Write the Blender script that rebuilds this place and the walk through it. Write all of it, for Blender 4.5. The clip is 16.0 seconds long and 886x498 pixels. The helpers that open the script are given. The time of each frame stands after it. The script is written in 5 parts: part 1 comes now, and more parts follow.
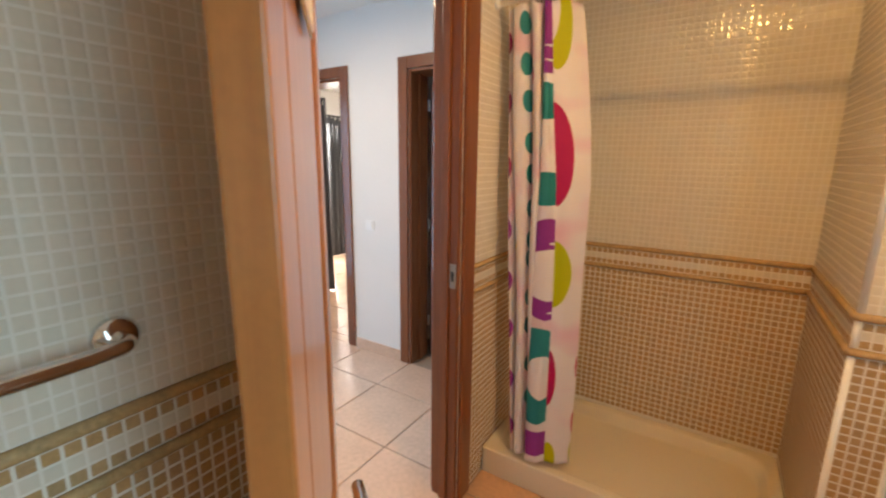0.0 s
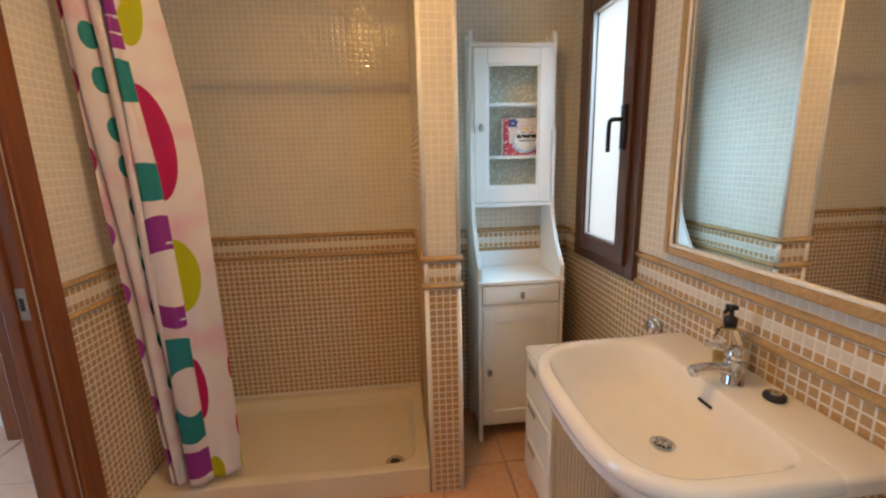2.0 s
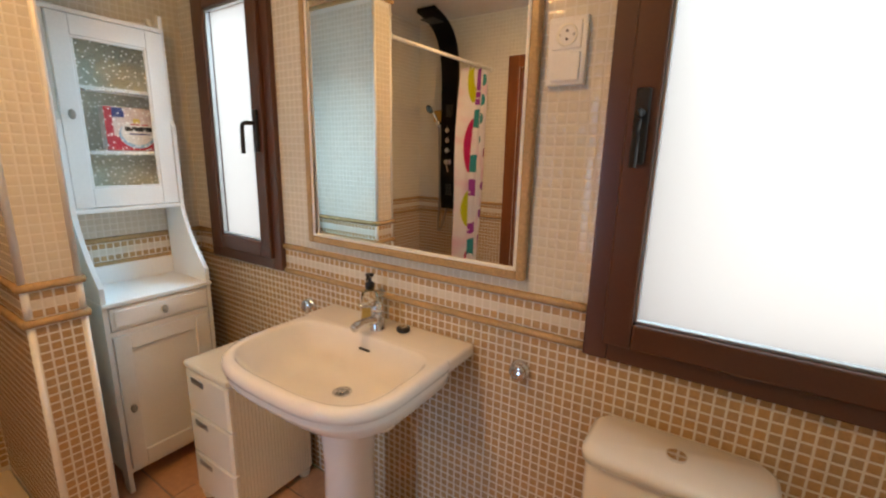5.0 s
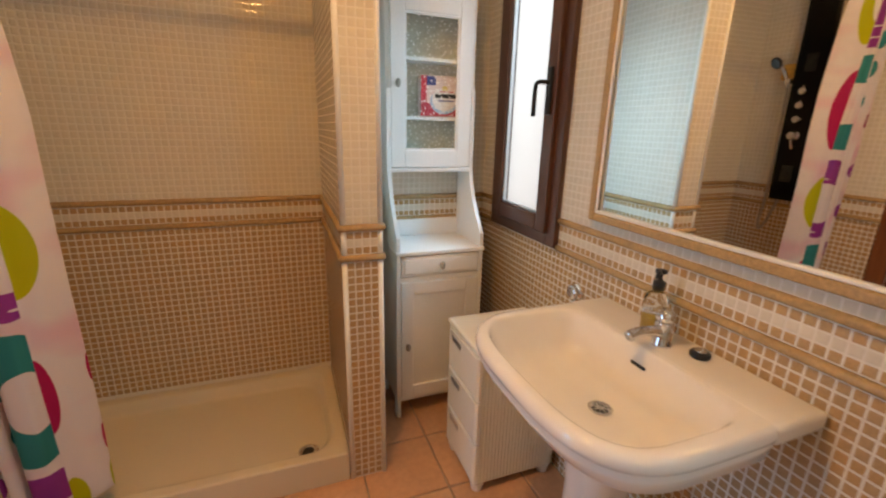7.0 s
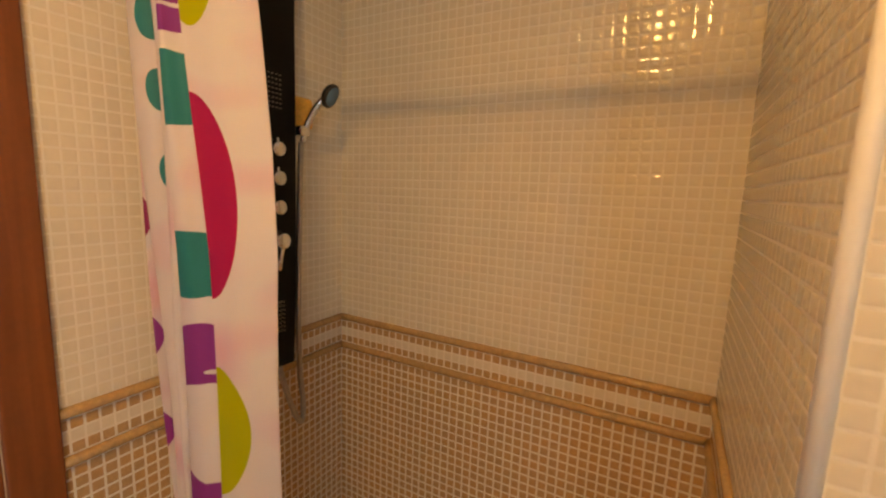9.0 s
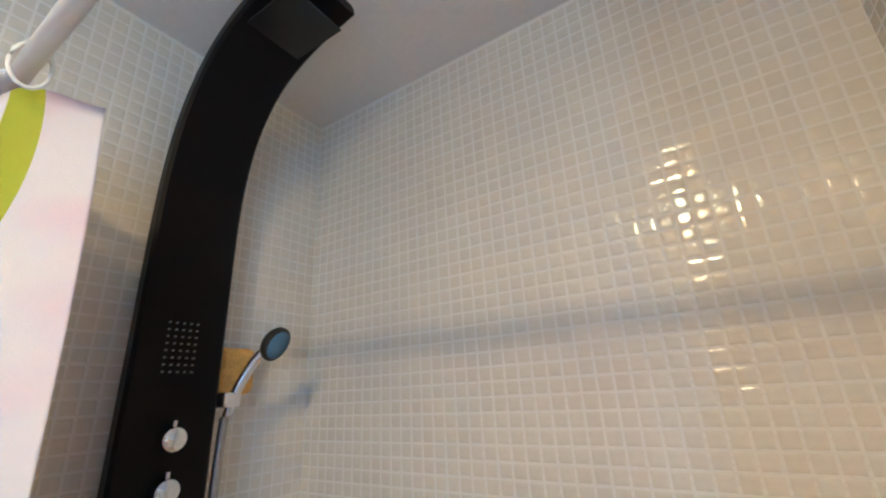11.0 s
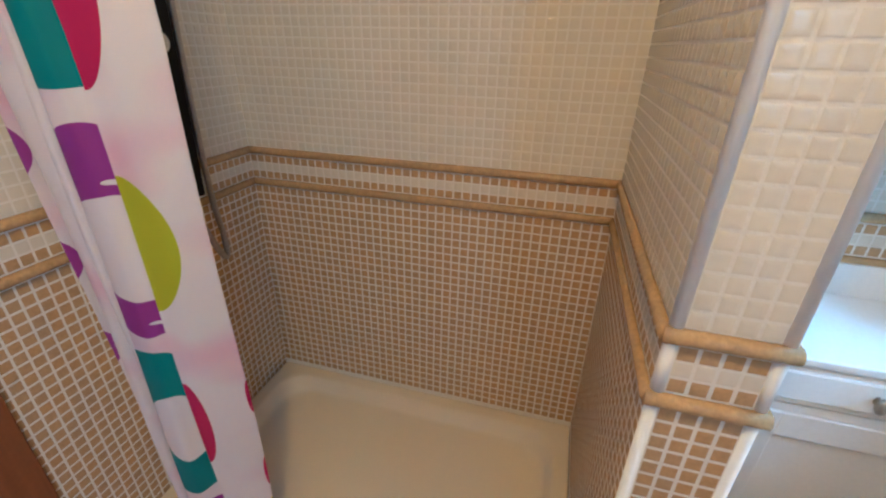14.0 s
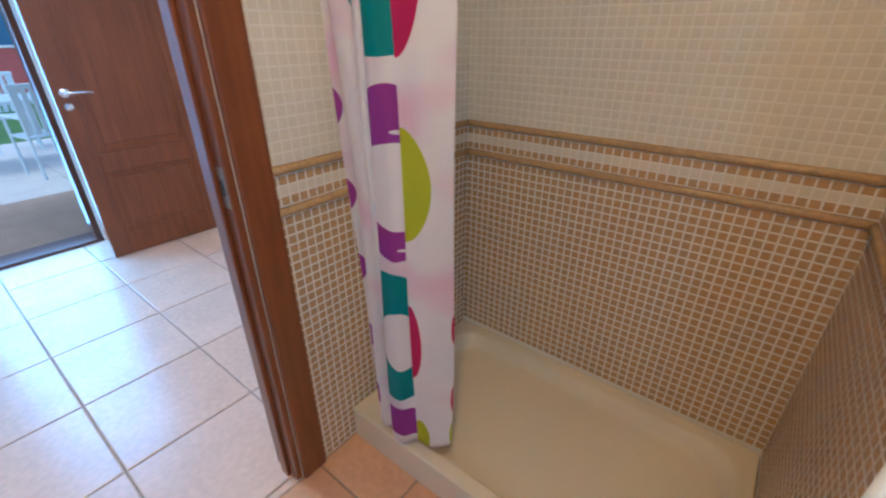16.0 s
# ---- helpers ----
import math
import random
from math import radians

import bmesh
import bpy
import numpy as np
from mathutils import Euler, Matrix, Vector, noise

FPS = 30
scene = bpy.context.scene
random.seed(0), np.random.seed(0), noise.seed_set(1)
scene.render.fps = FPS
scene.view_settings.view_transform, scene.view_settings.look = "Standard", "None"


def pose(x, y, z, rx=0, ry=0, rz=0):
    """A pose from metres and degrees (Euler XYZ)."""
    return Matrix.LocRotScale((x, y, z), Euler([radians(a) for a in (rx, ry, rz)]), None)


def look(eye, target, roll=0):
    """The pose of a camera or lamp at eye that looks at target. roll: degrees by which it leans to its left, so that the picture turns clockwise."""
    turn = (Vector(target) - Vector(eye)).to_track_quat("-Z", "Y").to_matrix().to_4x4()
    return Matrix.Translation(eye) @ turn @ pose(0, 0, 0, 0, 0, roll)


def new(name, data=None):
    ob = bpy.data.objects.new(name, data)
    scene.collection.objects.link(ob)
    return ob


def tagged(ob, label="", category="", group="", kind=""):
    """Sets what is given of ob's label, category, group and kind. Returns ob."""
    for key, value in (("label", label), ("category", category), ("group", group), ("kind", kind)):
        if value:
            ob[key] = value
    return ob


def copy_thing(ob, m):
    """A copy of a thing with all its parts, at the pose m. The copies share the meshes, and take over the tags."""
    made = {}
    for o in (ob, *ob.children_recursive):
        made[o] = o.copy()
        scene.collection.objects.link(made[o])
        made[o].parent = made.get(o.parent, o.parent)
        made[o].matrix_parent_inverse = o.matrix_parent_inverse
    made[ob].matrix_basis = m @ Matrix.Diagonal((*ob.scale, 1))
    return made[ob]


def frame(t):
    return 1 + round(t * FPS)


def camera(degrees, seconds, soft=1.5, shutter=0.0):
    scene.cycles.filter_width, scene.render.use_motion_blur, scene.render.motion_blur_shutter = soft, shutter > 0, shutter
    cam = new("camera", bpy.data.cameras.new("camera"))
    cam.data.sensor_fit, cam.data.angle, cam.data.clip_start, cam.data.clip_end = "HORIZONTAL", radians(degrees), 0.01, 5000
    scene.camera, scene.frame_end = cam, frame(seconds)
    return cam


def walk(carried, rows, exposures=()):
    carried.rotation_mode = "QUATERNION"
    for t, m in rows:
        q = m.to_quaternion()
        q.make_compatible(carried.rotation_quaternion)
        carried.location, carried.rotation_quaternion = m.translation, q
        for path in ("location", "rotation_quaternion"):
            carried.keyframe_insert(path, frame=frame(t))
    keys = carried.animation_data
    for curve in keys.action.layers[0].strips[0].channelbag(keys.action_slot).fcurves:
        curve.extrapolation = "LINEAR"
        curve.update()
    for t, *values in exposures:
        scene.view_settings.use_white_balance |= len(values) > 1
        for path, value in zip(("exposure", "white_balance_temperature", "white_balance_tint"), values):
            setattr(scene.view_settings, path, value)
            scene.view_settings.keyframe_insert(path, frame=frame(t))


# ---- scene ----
cam = camera(92.5, 16.0, soft=2.2, shutter=0.15)
PATH = [
    (0, (0.82, -2.333, 1.475), (-0.24, -0.686, 1.07), 0.61),
    (0.5, (0.92, -2.302, 1.479), (0.389, -0.405, 1.133), 0.34),
    (1, (0.989, -2.293, 1.485), (0.817, -0.328, 1.154), -0.59),
    (1.5, (1.045, -2.293, 1.477), (1.101, -0.325, 1.125), -1.13),
    (2, (1.104, -2.294, 1.423), (1.312, -0.348, 1.011), -1.49),
    (2.5, (1.111, -2.278, 1.393), (1.478, -0.363, 0.95), -0.53),
    (3, (1.102, -2.231, 1.371), (1.693, -0.364, 0.966), 0.34),
    (3.5, (0.964, -2.25, 1.414), (1.895, -0.512, 1.079), 0.52),
    (4, (0.901, -2.292, 1.464), (2.134, -0.742, 1.19), 0.73),
    (4.2, (0.896, -2.308, 1.475), (2.21, -0.823, 1.215), 0.87),
    (5.2, (0.889, -2.333, 1.44), (2.542, -1.314, 0.989), 1.41),
    (6.3, (0.913, -2.285, 1.386), (2.094, -0.742, 0.917), 1.95),
    (6.5, (0.94, -2.258, 1.366), (1.999, -0.643, 0.848), 1.82),
    (7, (1.027, -2.137, 1.384), (1.709, -0.339, 0.836), 1.42),
    (7.5, (1.058, -1.951, 1.394), (1.303, -0.024, 0.922), 1.18),
    (8, (1.03, -1.663, 1.433), (0.873, 0.287, 1.017), 0.91),
    (8.5, (1.018, -1.462, 1.466), (0.471, 0.426, 1.101), 1.74),
    (9, (1.073, -1.181, 1.537), (0.123, 0.557, 1.254), 2.04),
    (9.5, (1.046, -0.986, 1.6), (-0.114, 0.63, 1.388), 2.21),
    (10, (0.956, -0.819, 1.661), (-0.219, 0.797, 1.762), -1.14),
    (10.2, (0.904, -0.774, 1.721), (-0.249, 0.847, 1.932), -2.16),
    (11.2, (0.921, -0.764, 1.67), (-0.075, 0.819, 2.347), -2.71),
    (12.3, (0.947, -0.785, 1.591), (0.07, 1.01, 1.493), -2.15),
    (12.5, (0.972, -0.828, 1.534), (0.13, 0.973, 1.321), -1.96),
    (13, (0.994, -0.964, 1.483), (0.301, 0.839, 0.964), -0.4),
    (13.5, (1.013, -1.106, 1.43), (0.469, 0.676, 0.702), 0.73),
    (14, (1.032, -1.22, 1.382), (0.554, 0.518, 0.515), 1.33),
    (14.5, (1.045, -1.248, 1.364), (0.548, 0.446, 0.425), 1.7),
    (15, (1.039, -1.262, 1.362), (0.447, 0.385, 0.394), 1.84),
    (15.5, (1.015, -1.3, 1.352), (0.247, 0.272, 0.382), 1.27),
    (16, (0.956, -1.376, 1.349), (-0.144, 0.027, 0.445), 0.05),
]
EXPOSURES = [(0.0, 0.88, 8000, 11), (0.5, 0.55, 6500, 11), (1.0, 0.5, 7300, 15), (1.5, 0.48, 7300, 14), (3.0, 0.5, 6900, 12), (4.2, 0.45, 7300, 13), (6.5, 0.54, 8500, 19), (7.5, 0.4, 7600, 17), (8.0, 0.34, 8900, 23), (8.5, 0.35, 8000, 25), (9.0, 0.76, 8800, 14), (9.5, 0.76, 5400, 3), (10.2, 1.1, 4350, 0), (12.5, 1.5, 4500, 1), (13.5, 1.33, 4100, -3), (14.0, 0.98, 5000, 3), (14.5, 0.92, 5500, 7), (15.0, 0.92, 5900, 9), (15.5, 0.9, 5600, 4), (16.0, 0.88, 5000, 3)]
walk(cam, [(t, look(eye, target, roll)) for t, eye, target, roll in PATH], EXPOSURES)

# ---- world, sun, lamps ----
world = bpy.data.worlds.new("world")
scene.world = world
world.use_nodes = True
wn = world.node_tree.nodes
sky = wn.new("ShaderNodeTexSky")
sky.sky_type, sky.sun_disc = "NISHITA", False
sky.sun_elevation, sky.sun_rotation = radians(48), radians(173)
world.node_tree.links.new(sky.outputs[0], wn["Background"].inputs[0])
wn["Background"].inputs[1].default_value = 0.15
sun = new("sun", bpy.data.lights.new("sun", "SUN"))
sun.data.energy, sun.data.angle, sun.data.color = 1.1, radians(12), (1.0, 0.95, 0.88)
sun.matrix_world = look((-3, -16, 18), (0, 0, 0))


def area(name, eye, target, w, h, watts, colour):
    lamp = new(name, bpy.data.lights.new(name, "AREA"))
    lamp.data.shape, lamp.data.size, lamp.data.size_y = "RECTANGLE", w, h
    lamp.data.energy, lamp.data.color = watts, colour
    lamp.matrix_world = look(eye, target)
    return lamp


area("sky_over_windows", (4.0, -1.3, 2.85), (1.3, -1.3, 1.2), 3.4, 1.3, 235, (0.34, 0.68, 1.0))
area("window_light_far", (2.12, -2.5, 1.53), (0, -1.7, 1.35), 0.62, 0.95, 7.2, (0.42, 0.74, 1.0))
area("window_light_near", (2.20, -0.50, 1.55), (0.9, -0.50, 1.55), 0.44, 1.12, 4.2, (0.38, 0.70, 1.0))
area("hall_door_light", (-2.8, -1.1, 1.1), (0, -1.1, 0.9), 0.7, 2.0, 28, (0.24, 0.55, 1.0))
area("bedroom_window_light", (-4.2, 2.05, 1.3), (0, 1.2, 0.8), 0.7, 1.4, 95, (0.95, 0.97, 1.0))
bulb = new("ceiling_bulb", bpy.data.lights.new("ceiling_bulb", "AREA"))
bulb.data.shape, bulb.data.size, bulb.data.energy, bulb.data.color = "DISK", 0.12, 6.6, (1.0, 0.54, 0.175)
bulb.matrix_world = look((0.9, -1.43, 2.385), (0.9, -1.43, 0))
glow = new("ceiling_bulb_glow", bpy.data.lights.new("ceiling_bulb_glow", "POINT"))
glow.data.shadow_soft_size, glow.data.energy, glow.data.color = 0.03, 1.0, (1.0, 0.54, 0.175)
glow.matrix_world = pose(0.9, -1.43, 2.35)
# Added warm fill overhead to brighten the hall; no fitting hangs there.
hall_fill = new("hall_fill", bpy.data.lights.new("hall_fill", "AREA"))
hall_fill.data.shape, hall_fill.data.size, hall_fill.data.energy, hall_fill.data.color = "DISK", 0.25, 11, (1.0, 0.86, 0.72)
hall_fill.matrix_world = look((-1.2, -1.2, 2.42), (-1.2, -1.2, 0))


# ---- materials ----
def mat(name, colour, rough=0.5, vary=0.12, scale=8.0, fine=60.0, bump=0.05, metal=0.0, island=0.0, random_ob=0.0, coat=0.0, second=None, spec=0.5):
    """A surface with broad and fine variation of tone, grain relief and, for pieces, a tone of their own."""
    m = bpy.data.materials.new(name)
    m.use_nodes = True
    nt = m.node_tree
    nd, ln = nt.nodes, nt.links
    b = nd["Principled BSDF"]
    b.inputs["Roughness"].default_value = rough
    b.inputs["Metallic"].default_value = metal
    b.inputs["Coat Weight"].default_value = coat
    b.inputs["Coat Roughness"].default_value = 0.08
    b.inputs["Specular IOR Level"].default_value = spec
    co = nd.new("ShaderNodeTexCoord")
    n1 = nd.new("ShaderNodeTexNoise")
    n1.inputs["Scale"].default_value, n1.inputs["Detail"].default_value = scale, 3
    n2 = nd.new("ShaderNodeTexNoise")
    n2.inputs["Scale"].default_value, n2.inputs["Detail"].default_value = fine, 4
    geo = nd.new("ShaderNodeNewGeometry")
    for n in (n1, n2):
        ln.new(geo.outputs["Position"], n.inputs["Vector"])
    add = nd.new("ShaderNodeMath")
    add.operation = "ADD"
    ln.new(n1.outputs["Fac"], add.inputs[0]), ln.new(n2.outputs["Fac"], add.inputs[1])
    tone = nd.new("ShaderNodeMapRange")
    tone.inputs["From Min"].default_value, tone.inputs["From Max"].default_value = 0.6, 1.4
    tone.inputs["To Min"].default_value, tone.inputs["To Max"].default_value = 1 - vary, 1 + vary
    ln.new(add.outputs[0], tone.inputs["Value"])
    last = tone.outputs[0]
    own, amount = None, max(island, random_ob)
    if island:
        own = geo.outputs["Random Per Island"]
    elif random_ob:
        own = nd.new("ShaderNodeObjectInfo").outputs["Random"]
    if own:
        r = nd.new("ShaderNodeMapRange")
        r.inputs["To Min"].default_value, r.inputs["To Max"].default_value = 1 - amount, 1 + amount
        ln.new(own, r.inputs["Value"])
        mul = nd.new("ShaderNodeMath")
        mul.operation = "MULTIPLY"
        ln.new(last, mul.inputs[0]), ln.new(r.outputs[0], mul.inputs[1])
        last = mul.outputs[0]
    base = nd.new("ShaderNodeMix")
    base.data_type = "RGBA"
    base.inputs["A"].default_value = (*colour, 1)
    base.inputs["B"].default_value = (*(second or colour), 1)
    ln.new(n1.outputs["Fac"] if not own else own, base.inputs["Factor"])
    vm = nd.new("ShaderNodeVectorMath")
    vm.operation = "SCALE"
    ln.new(base.outputs["Result"], vm.inputs[0]), ln.new(last, vm.inputs["Scale"])
    ln.new(vm.outputs[0], b.inputs["Base Color"])
    if bump:
        bp = nd.new("ShaderNodeBump")
        bp.inputs["Strength"].default_value, bp.inputs["Distance"].default_value = bump, 0.004
        ln.new(n2.outputs["Fac"], bp.inputs["Height"]), ln.new(bp.outputs[0], b.inputs["Normal"])
    return m


def wood(name, dark, light, rough=0.3, coat=0.3, axis=2):
    """Varnished wood with grain along one axis."""
    m = mat(name, dark, rough, 0.1, 5, 90, 0.03, coat=coat, second=light)
    nt = m.node_tree
    w = nt.nodes.new("ShaderNodeTexNoise")
    w.inputs["Scale"].default_value, w.inputs["Detail"].default_value, w.inputs["Distortion"].default_value = 1.0, 6, 0.6
    mp = nt.nodes.new("ShaderNodeMapping")
    s = [42.0, 42.0, 42.0]
    s[axis] = 2.2
    mp.inputs["Scale"].default_value = s
    g = nt.nodes.new("ShaderNodeNewGeometry")
    nt.links.new(g.outputs["Position"], mp.inputs["Vector"]), nt.links.new(mp.outputs[0], w.inputs["Vector"])
    mix = [n for n in nt.nodes if n.bl_idname == "ShaderNodeMix"][0]
    rp = nt.nodes.new("ShaderNodeMapRange")
    rp.inputs["From Min"].default_value, rp.inputs["From Max"].default_value = 0.3, 0.7
    nt.links.new(w.outputs["Fac"], rp.inputs["Value"]), nt.links.new(rp.outputs[0], mix.inputs["Factor"])
    return m


def glass(name, colour, rough, frosted=0.0):
    m = bpy.data.materials.new(name)
    m.use_nodes = True
    nd, ln = m.node_tree.nodes, m.node_tree.links
    b = nd["Principled BSDF"]
    b.inputs["Base Color"].default_value = (*colour, 1)
    b.inputs["Roughness"].default_value = rough
    b.inputs["Transmission Weight"].default_value = 1.0
    b.inputs["IOR"].default_value = 1.45
    if frosted:
        t = nd.new("ShaderNodeBsdfTranslucent")
        t.inputs["Color"].default_value = (*colour, 1)
        n = nd.new("ShaderNodeTexNoise")
        n.inputs["Scale"].default_value = 240
        bp = nd.new("ShaderNodeBump")
        bp.inputs["Strength"].default_value = 0.25
        ln.new(n.outputs["Fac"], bp.inputs["Height"]), ln.new(bp.outputs[0], b.inputs["Normal"])
        mx = nd.new("ShaderNodeMixShader")
        mx.inputs["Fac"].default_value = frosted
        ln.new(b.outputs[0], mx.inputs[1]), ln.new(t.outputs[0], mx.inputs[2])
        ln.new(mx.outputs[0], nd["Material Output"].inputs["Surface"])
    return m


def plain(name, colour, rough=0.4, metal=0.0):
    return mat(name, colour, rough, 0.04, 6, 80, 0.0, metal=metal)


M = {
    "grout": mat("grout", (0.785, 0.75, 0.68), 0.8, 0.06, 5, 120, 0.3),
    "tile_white": mat("mosaic_white", (0.715, 0.665, 0.565), 0.10, 0.05, 9, 70, 0.0, island=0.025),
    "tile_white_ob": mat("mosaic_white_piece", (0.715, 0.665, 0.565), 0.10, 0.05, 9, 70, 0.0, random_ob=0.025),
    "tile_brown": mat("mosaic_brown", (0.535, 0.362, 0.195), 0.26, 0.2, 30, 160, 0.12, island=0.16, second=(0.435, 0.27, 0.122)),
    "tile_brown_ob": mat("mosaic_brown_piece", (0.535, 0.362, 0.195), 0.26, 0.2, 30, 160, 0.12, random_ob=0.16, second=(0.435, 0.27, 0.122)),
    "travertine": mat("travertine_moulding", (0.53, 0.365, 0.19), 0.26, 0.35, 22, 120, 0.2, second=(0.39, 0.245, 0.11)),
    "white_trim": mat("white_edge_trim", (0.86, 0.85, 0.81), 0.3, 0.05),
    "plaster": mat("white_plaster", (0.80, 0.79, 0.77), 0.85, 0.04, 2, 90, 0.12),
    "ceiling": mat("ceiling_paint", (0.80, 0.79, 0.76), 0.9, 0.04, 2, 70, 0.08),
    "floor_tile": mat("terracotta_floor_tile", (0.70, 0.41, 0.25), 0.22, 0.12, 5, 40, 0.04, random_ob=0.06, second=(0.61, 0.33, 0.19)),
    "hall_tile": mat("pale_terracotta_tile", (0.73, 0.52, 0.40), 0.24, 0.12, 5, 40, 0.04, random_ob=0.05, second=(0.66, 0.45, 0.33)),
    "floor_grout": mat("floor_grout", (0.33, 0.25, 0.19), 0.9, 0.15, 6, 90, 0.2),
    "patio": mat("patio_paving", (0.52, 0.50, 0.48), 0.6, 0.1, 3, 40, 0.1, random_ob=0.06),
    "grass": mat("lawn", (0.06, 0.14, 0.03), 0.9, 0.3, 3, 60, 0.6),
    "porcelain": mat("white_porcelain", (0.86, 0.84, 0.81), 0.08, 0.02, 3, 30, 0.0, coat=0.5),
    "tray": mat("cream_shower_tray", (0.74, 0.66, 0.52), 0.12, 0.03, 3, 200, 0.05),
    "chrome": plain("chrome", (0.75, 0.75, 0.76), 0.08, 1.0),
    "steel": plain("brushed_steel", (0.55, 0.55, 0.55), 0.3, 1.0),
    "pewter": mat("pewter_knob", (0.38, 0.36, 0.33), 0.35, 0.2, 60, 200, 0.2, metal=0.9),
    "white_paint": mat("white_painted_wood", (0.86, 0.86, 0.85), 0.4, 0.04, 3, 110, 0.06),
    "white_plastic": mat("cream_plastic", (0.86, 0.85, 0.78), 0.35, 0.04, 4, 140, 0.03),
    "black_gloss": mat("black_panel", (0.005, 0.005, 0.006), 0.36, 0.04, 6, 80, 0.0, spec=0.12),
    "black_plastic": mat("black_plastic", (0.012, 0.012, 0.013), 0.35, 0.1, 10, 80, 0.02),
    "window_brown": mat("brown_window_profile", (0.105, 0.042, 0.024), 0.35, 0.12, 5, 120, 0.03, coat=0.15, second=(0.085, 0.032, 0.018)),
    "wood": wood("mahogany_varnish", (0.165, 0.048, 0.015), (0.235, 0.073, 0.023), 0.34, 0.15),
    "wood_warm": wood("warm_varnished_wood", (0.33, 0.115, 0.033), (0.43, 0.17, 0.055), 0.28, 0.4),
    "mirror": plain("mirror_glass", (0.92, 0.93, 0.92), 0.01, 1.0),
    "pane": glass("clear_pane", (0.95, 0.97, 0.95), 0.02),
    "frost": glass("frosted_pane", (0.46, 0.35, 0.30), 0.6, 0.9),
    "bottle": glass("clear_bottle", (0.9, 0.9, 0.85), 0.05),
    "soap": plain("yellow_soap", (0.65, 0.45, 0.12), 0.2),
    "sponge": mat("yellow_sponge", (0.72, 0.42, 0.10), 0.95, 0.3, 40, 250, 0.8),
    "grey_cloth": mat("grey_curtain_cloth", (0.083, 0.090, 0.102), 0.9, 0.15, 8, 300, 0.2),
    "paper_red": plain("red_packaging", (0.55, 0.03, 0.06), 0.4),
    "paper_white": plain("white_packaging", (0.78, 0.76, 0.76), 0.4),
    "paper_pink": plain("pink_packaging", (0.72, 0.58, 0.56), 0.4),
    "paper_blue": plain("blue_packaging", (0.03, 0.05, 0.22), 0.4),
    "paper_sky": plain("pale_blue_packaging", (0.30, 0.50, 0.68), 0.4),
    "sign": mat("white_sign", (0.75, 0.72, 0.68), 0.5, 0.1),
    "coral": mat("coral_wall", (0.55, 0.13, 0.12), 0.85, 0.1),
    "outdoor_blue": mat("far_hill", (0.10, 0.20, 0.33), 0.9, 0.15, 0.4),
    "garden_metal": plain("pale_garden_furniture", (0.45, 0.55, 0.62), 0.5),
    "leaf": mat("leaves", (0.05, 0.11, 0.03), 0.7, 0.3, 6, 40, 0.1, island=0.3),
    "cream_wall": mat("cream_facade", (0.62, 0.48, 0.32), 0.9, 0.05),
    "poster": plain("yellow_print", (0.75, 0.58, 0.12), 0.6),
}


def lamp_glass():
    m = bpy.data.materials.new("lamp_diffuser")
    m.use_nodes = True
    b = m.node_tree.nodes["Principled BSDF"]
    b.inputs["Base Color"].default_value = (0.9, 0.85, 0.75, 1)
    b.inputs["Emission Color"].default_value = (1.0, 0.66, 0.26, 1)
    b.inputs["Emission Strength"].default_value = 30.0
    return m


M["lamp"] = lamp_glass()


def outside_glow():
    """Emission that paints in daylight behind the frosted panes: cream to one side, salmon low down, pale blue above.
    """
    m = bpy.data.materials.new("daylight_glow")
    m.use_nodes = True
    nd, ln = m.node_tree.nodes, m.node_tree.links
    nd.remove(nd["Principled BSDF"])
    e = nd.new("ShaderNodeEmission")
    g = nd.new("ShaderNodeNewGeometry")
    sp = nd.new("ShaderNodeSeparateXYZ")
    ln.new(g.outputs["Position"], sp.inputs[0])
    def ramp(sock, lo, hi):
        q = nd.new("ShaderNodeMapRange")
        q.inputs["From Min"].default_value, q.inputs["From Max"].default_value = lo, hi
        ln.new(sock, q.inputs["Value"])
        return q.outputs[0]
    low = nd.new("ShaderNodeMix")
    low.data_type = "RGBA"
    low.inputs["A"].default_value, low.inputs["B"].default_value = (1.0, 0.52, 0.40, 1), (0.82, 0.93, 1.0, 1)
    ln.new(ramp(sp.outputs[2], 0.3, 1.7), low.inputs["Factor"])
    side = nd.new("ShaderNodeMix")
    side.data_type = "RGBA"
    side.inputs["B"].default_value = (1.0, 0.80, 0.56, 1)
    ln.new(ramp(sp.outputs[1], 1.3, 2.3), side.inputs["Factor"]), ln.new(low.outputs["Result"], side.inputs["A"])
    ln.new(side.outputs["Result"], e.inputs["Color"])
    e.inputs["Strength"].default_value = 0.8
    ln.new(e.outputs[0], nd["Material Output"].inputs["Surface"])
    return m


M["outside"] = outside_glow()


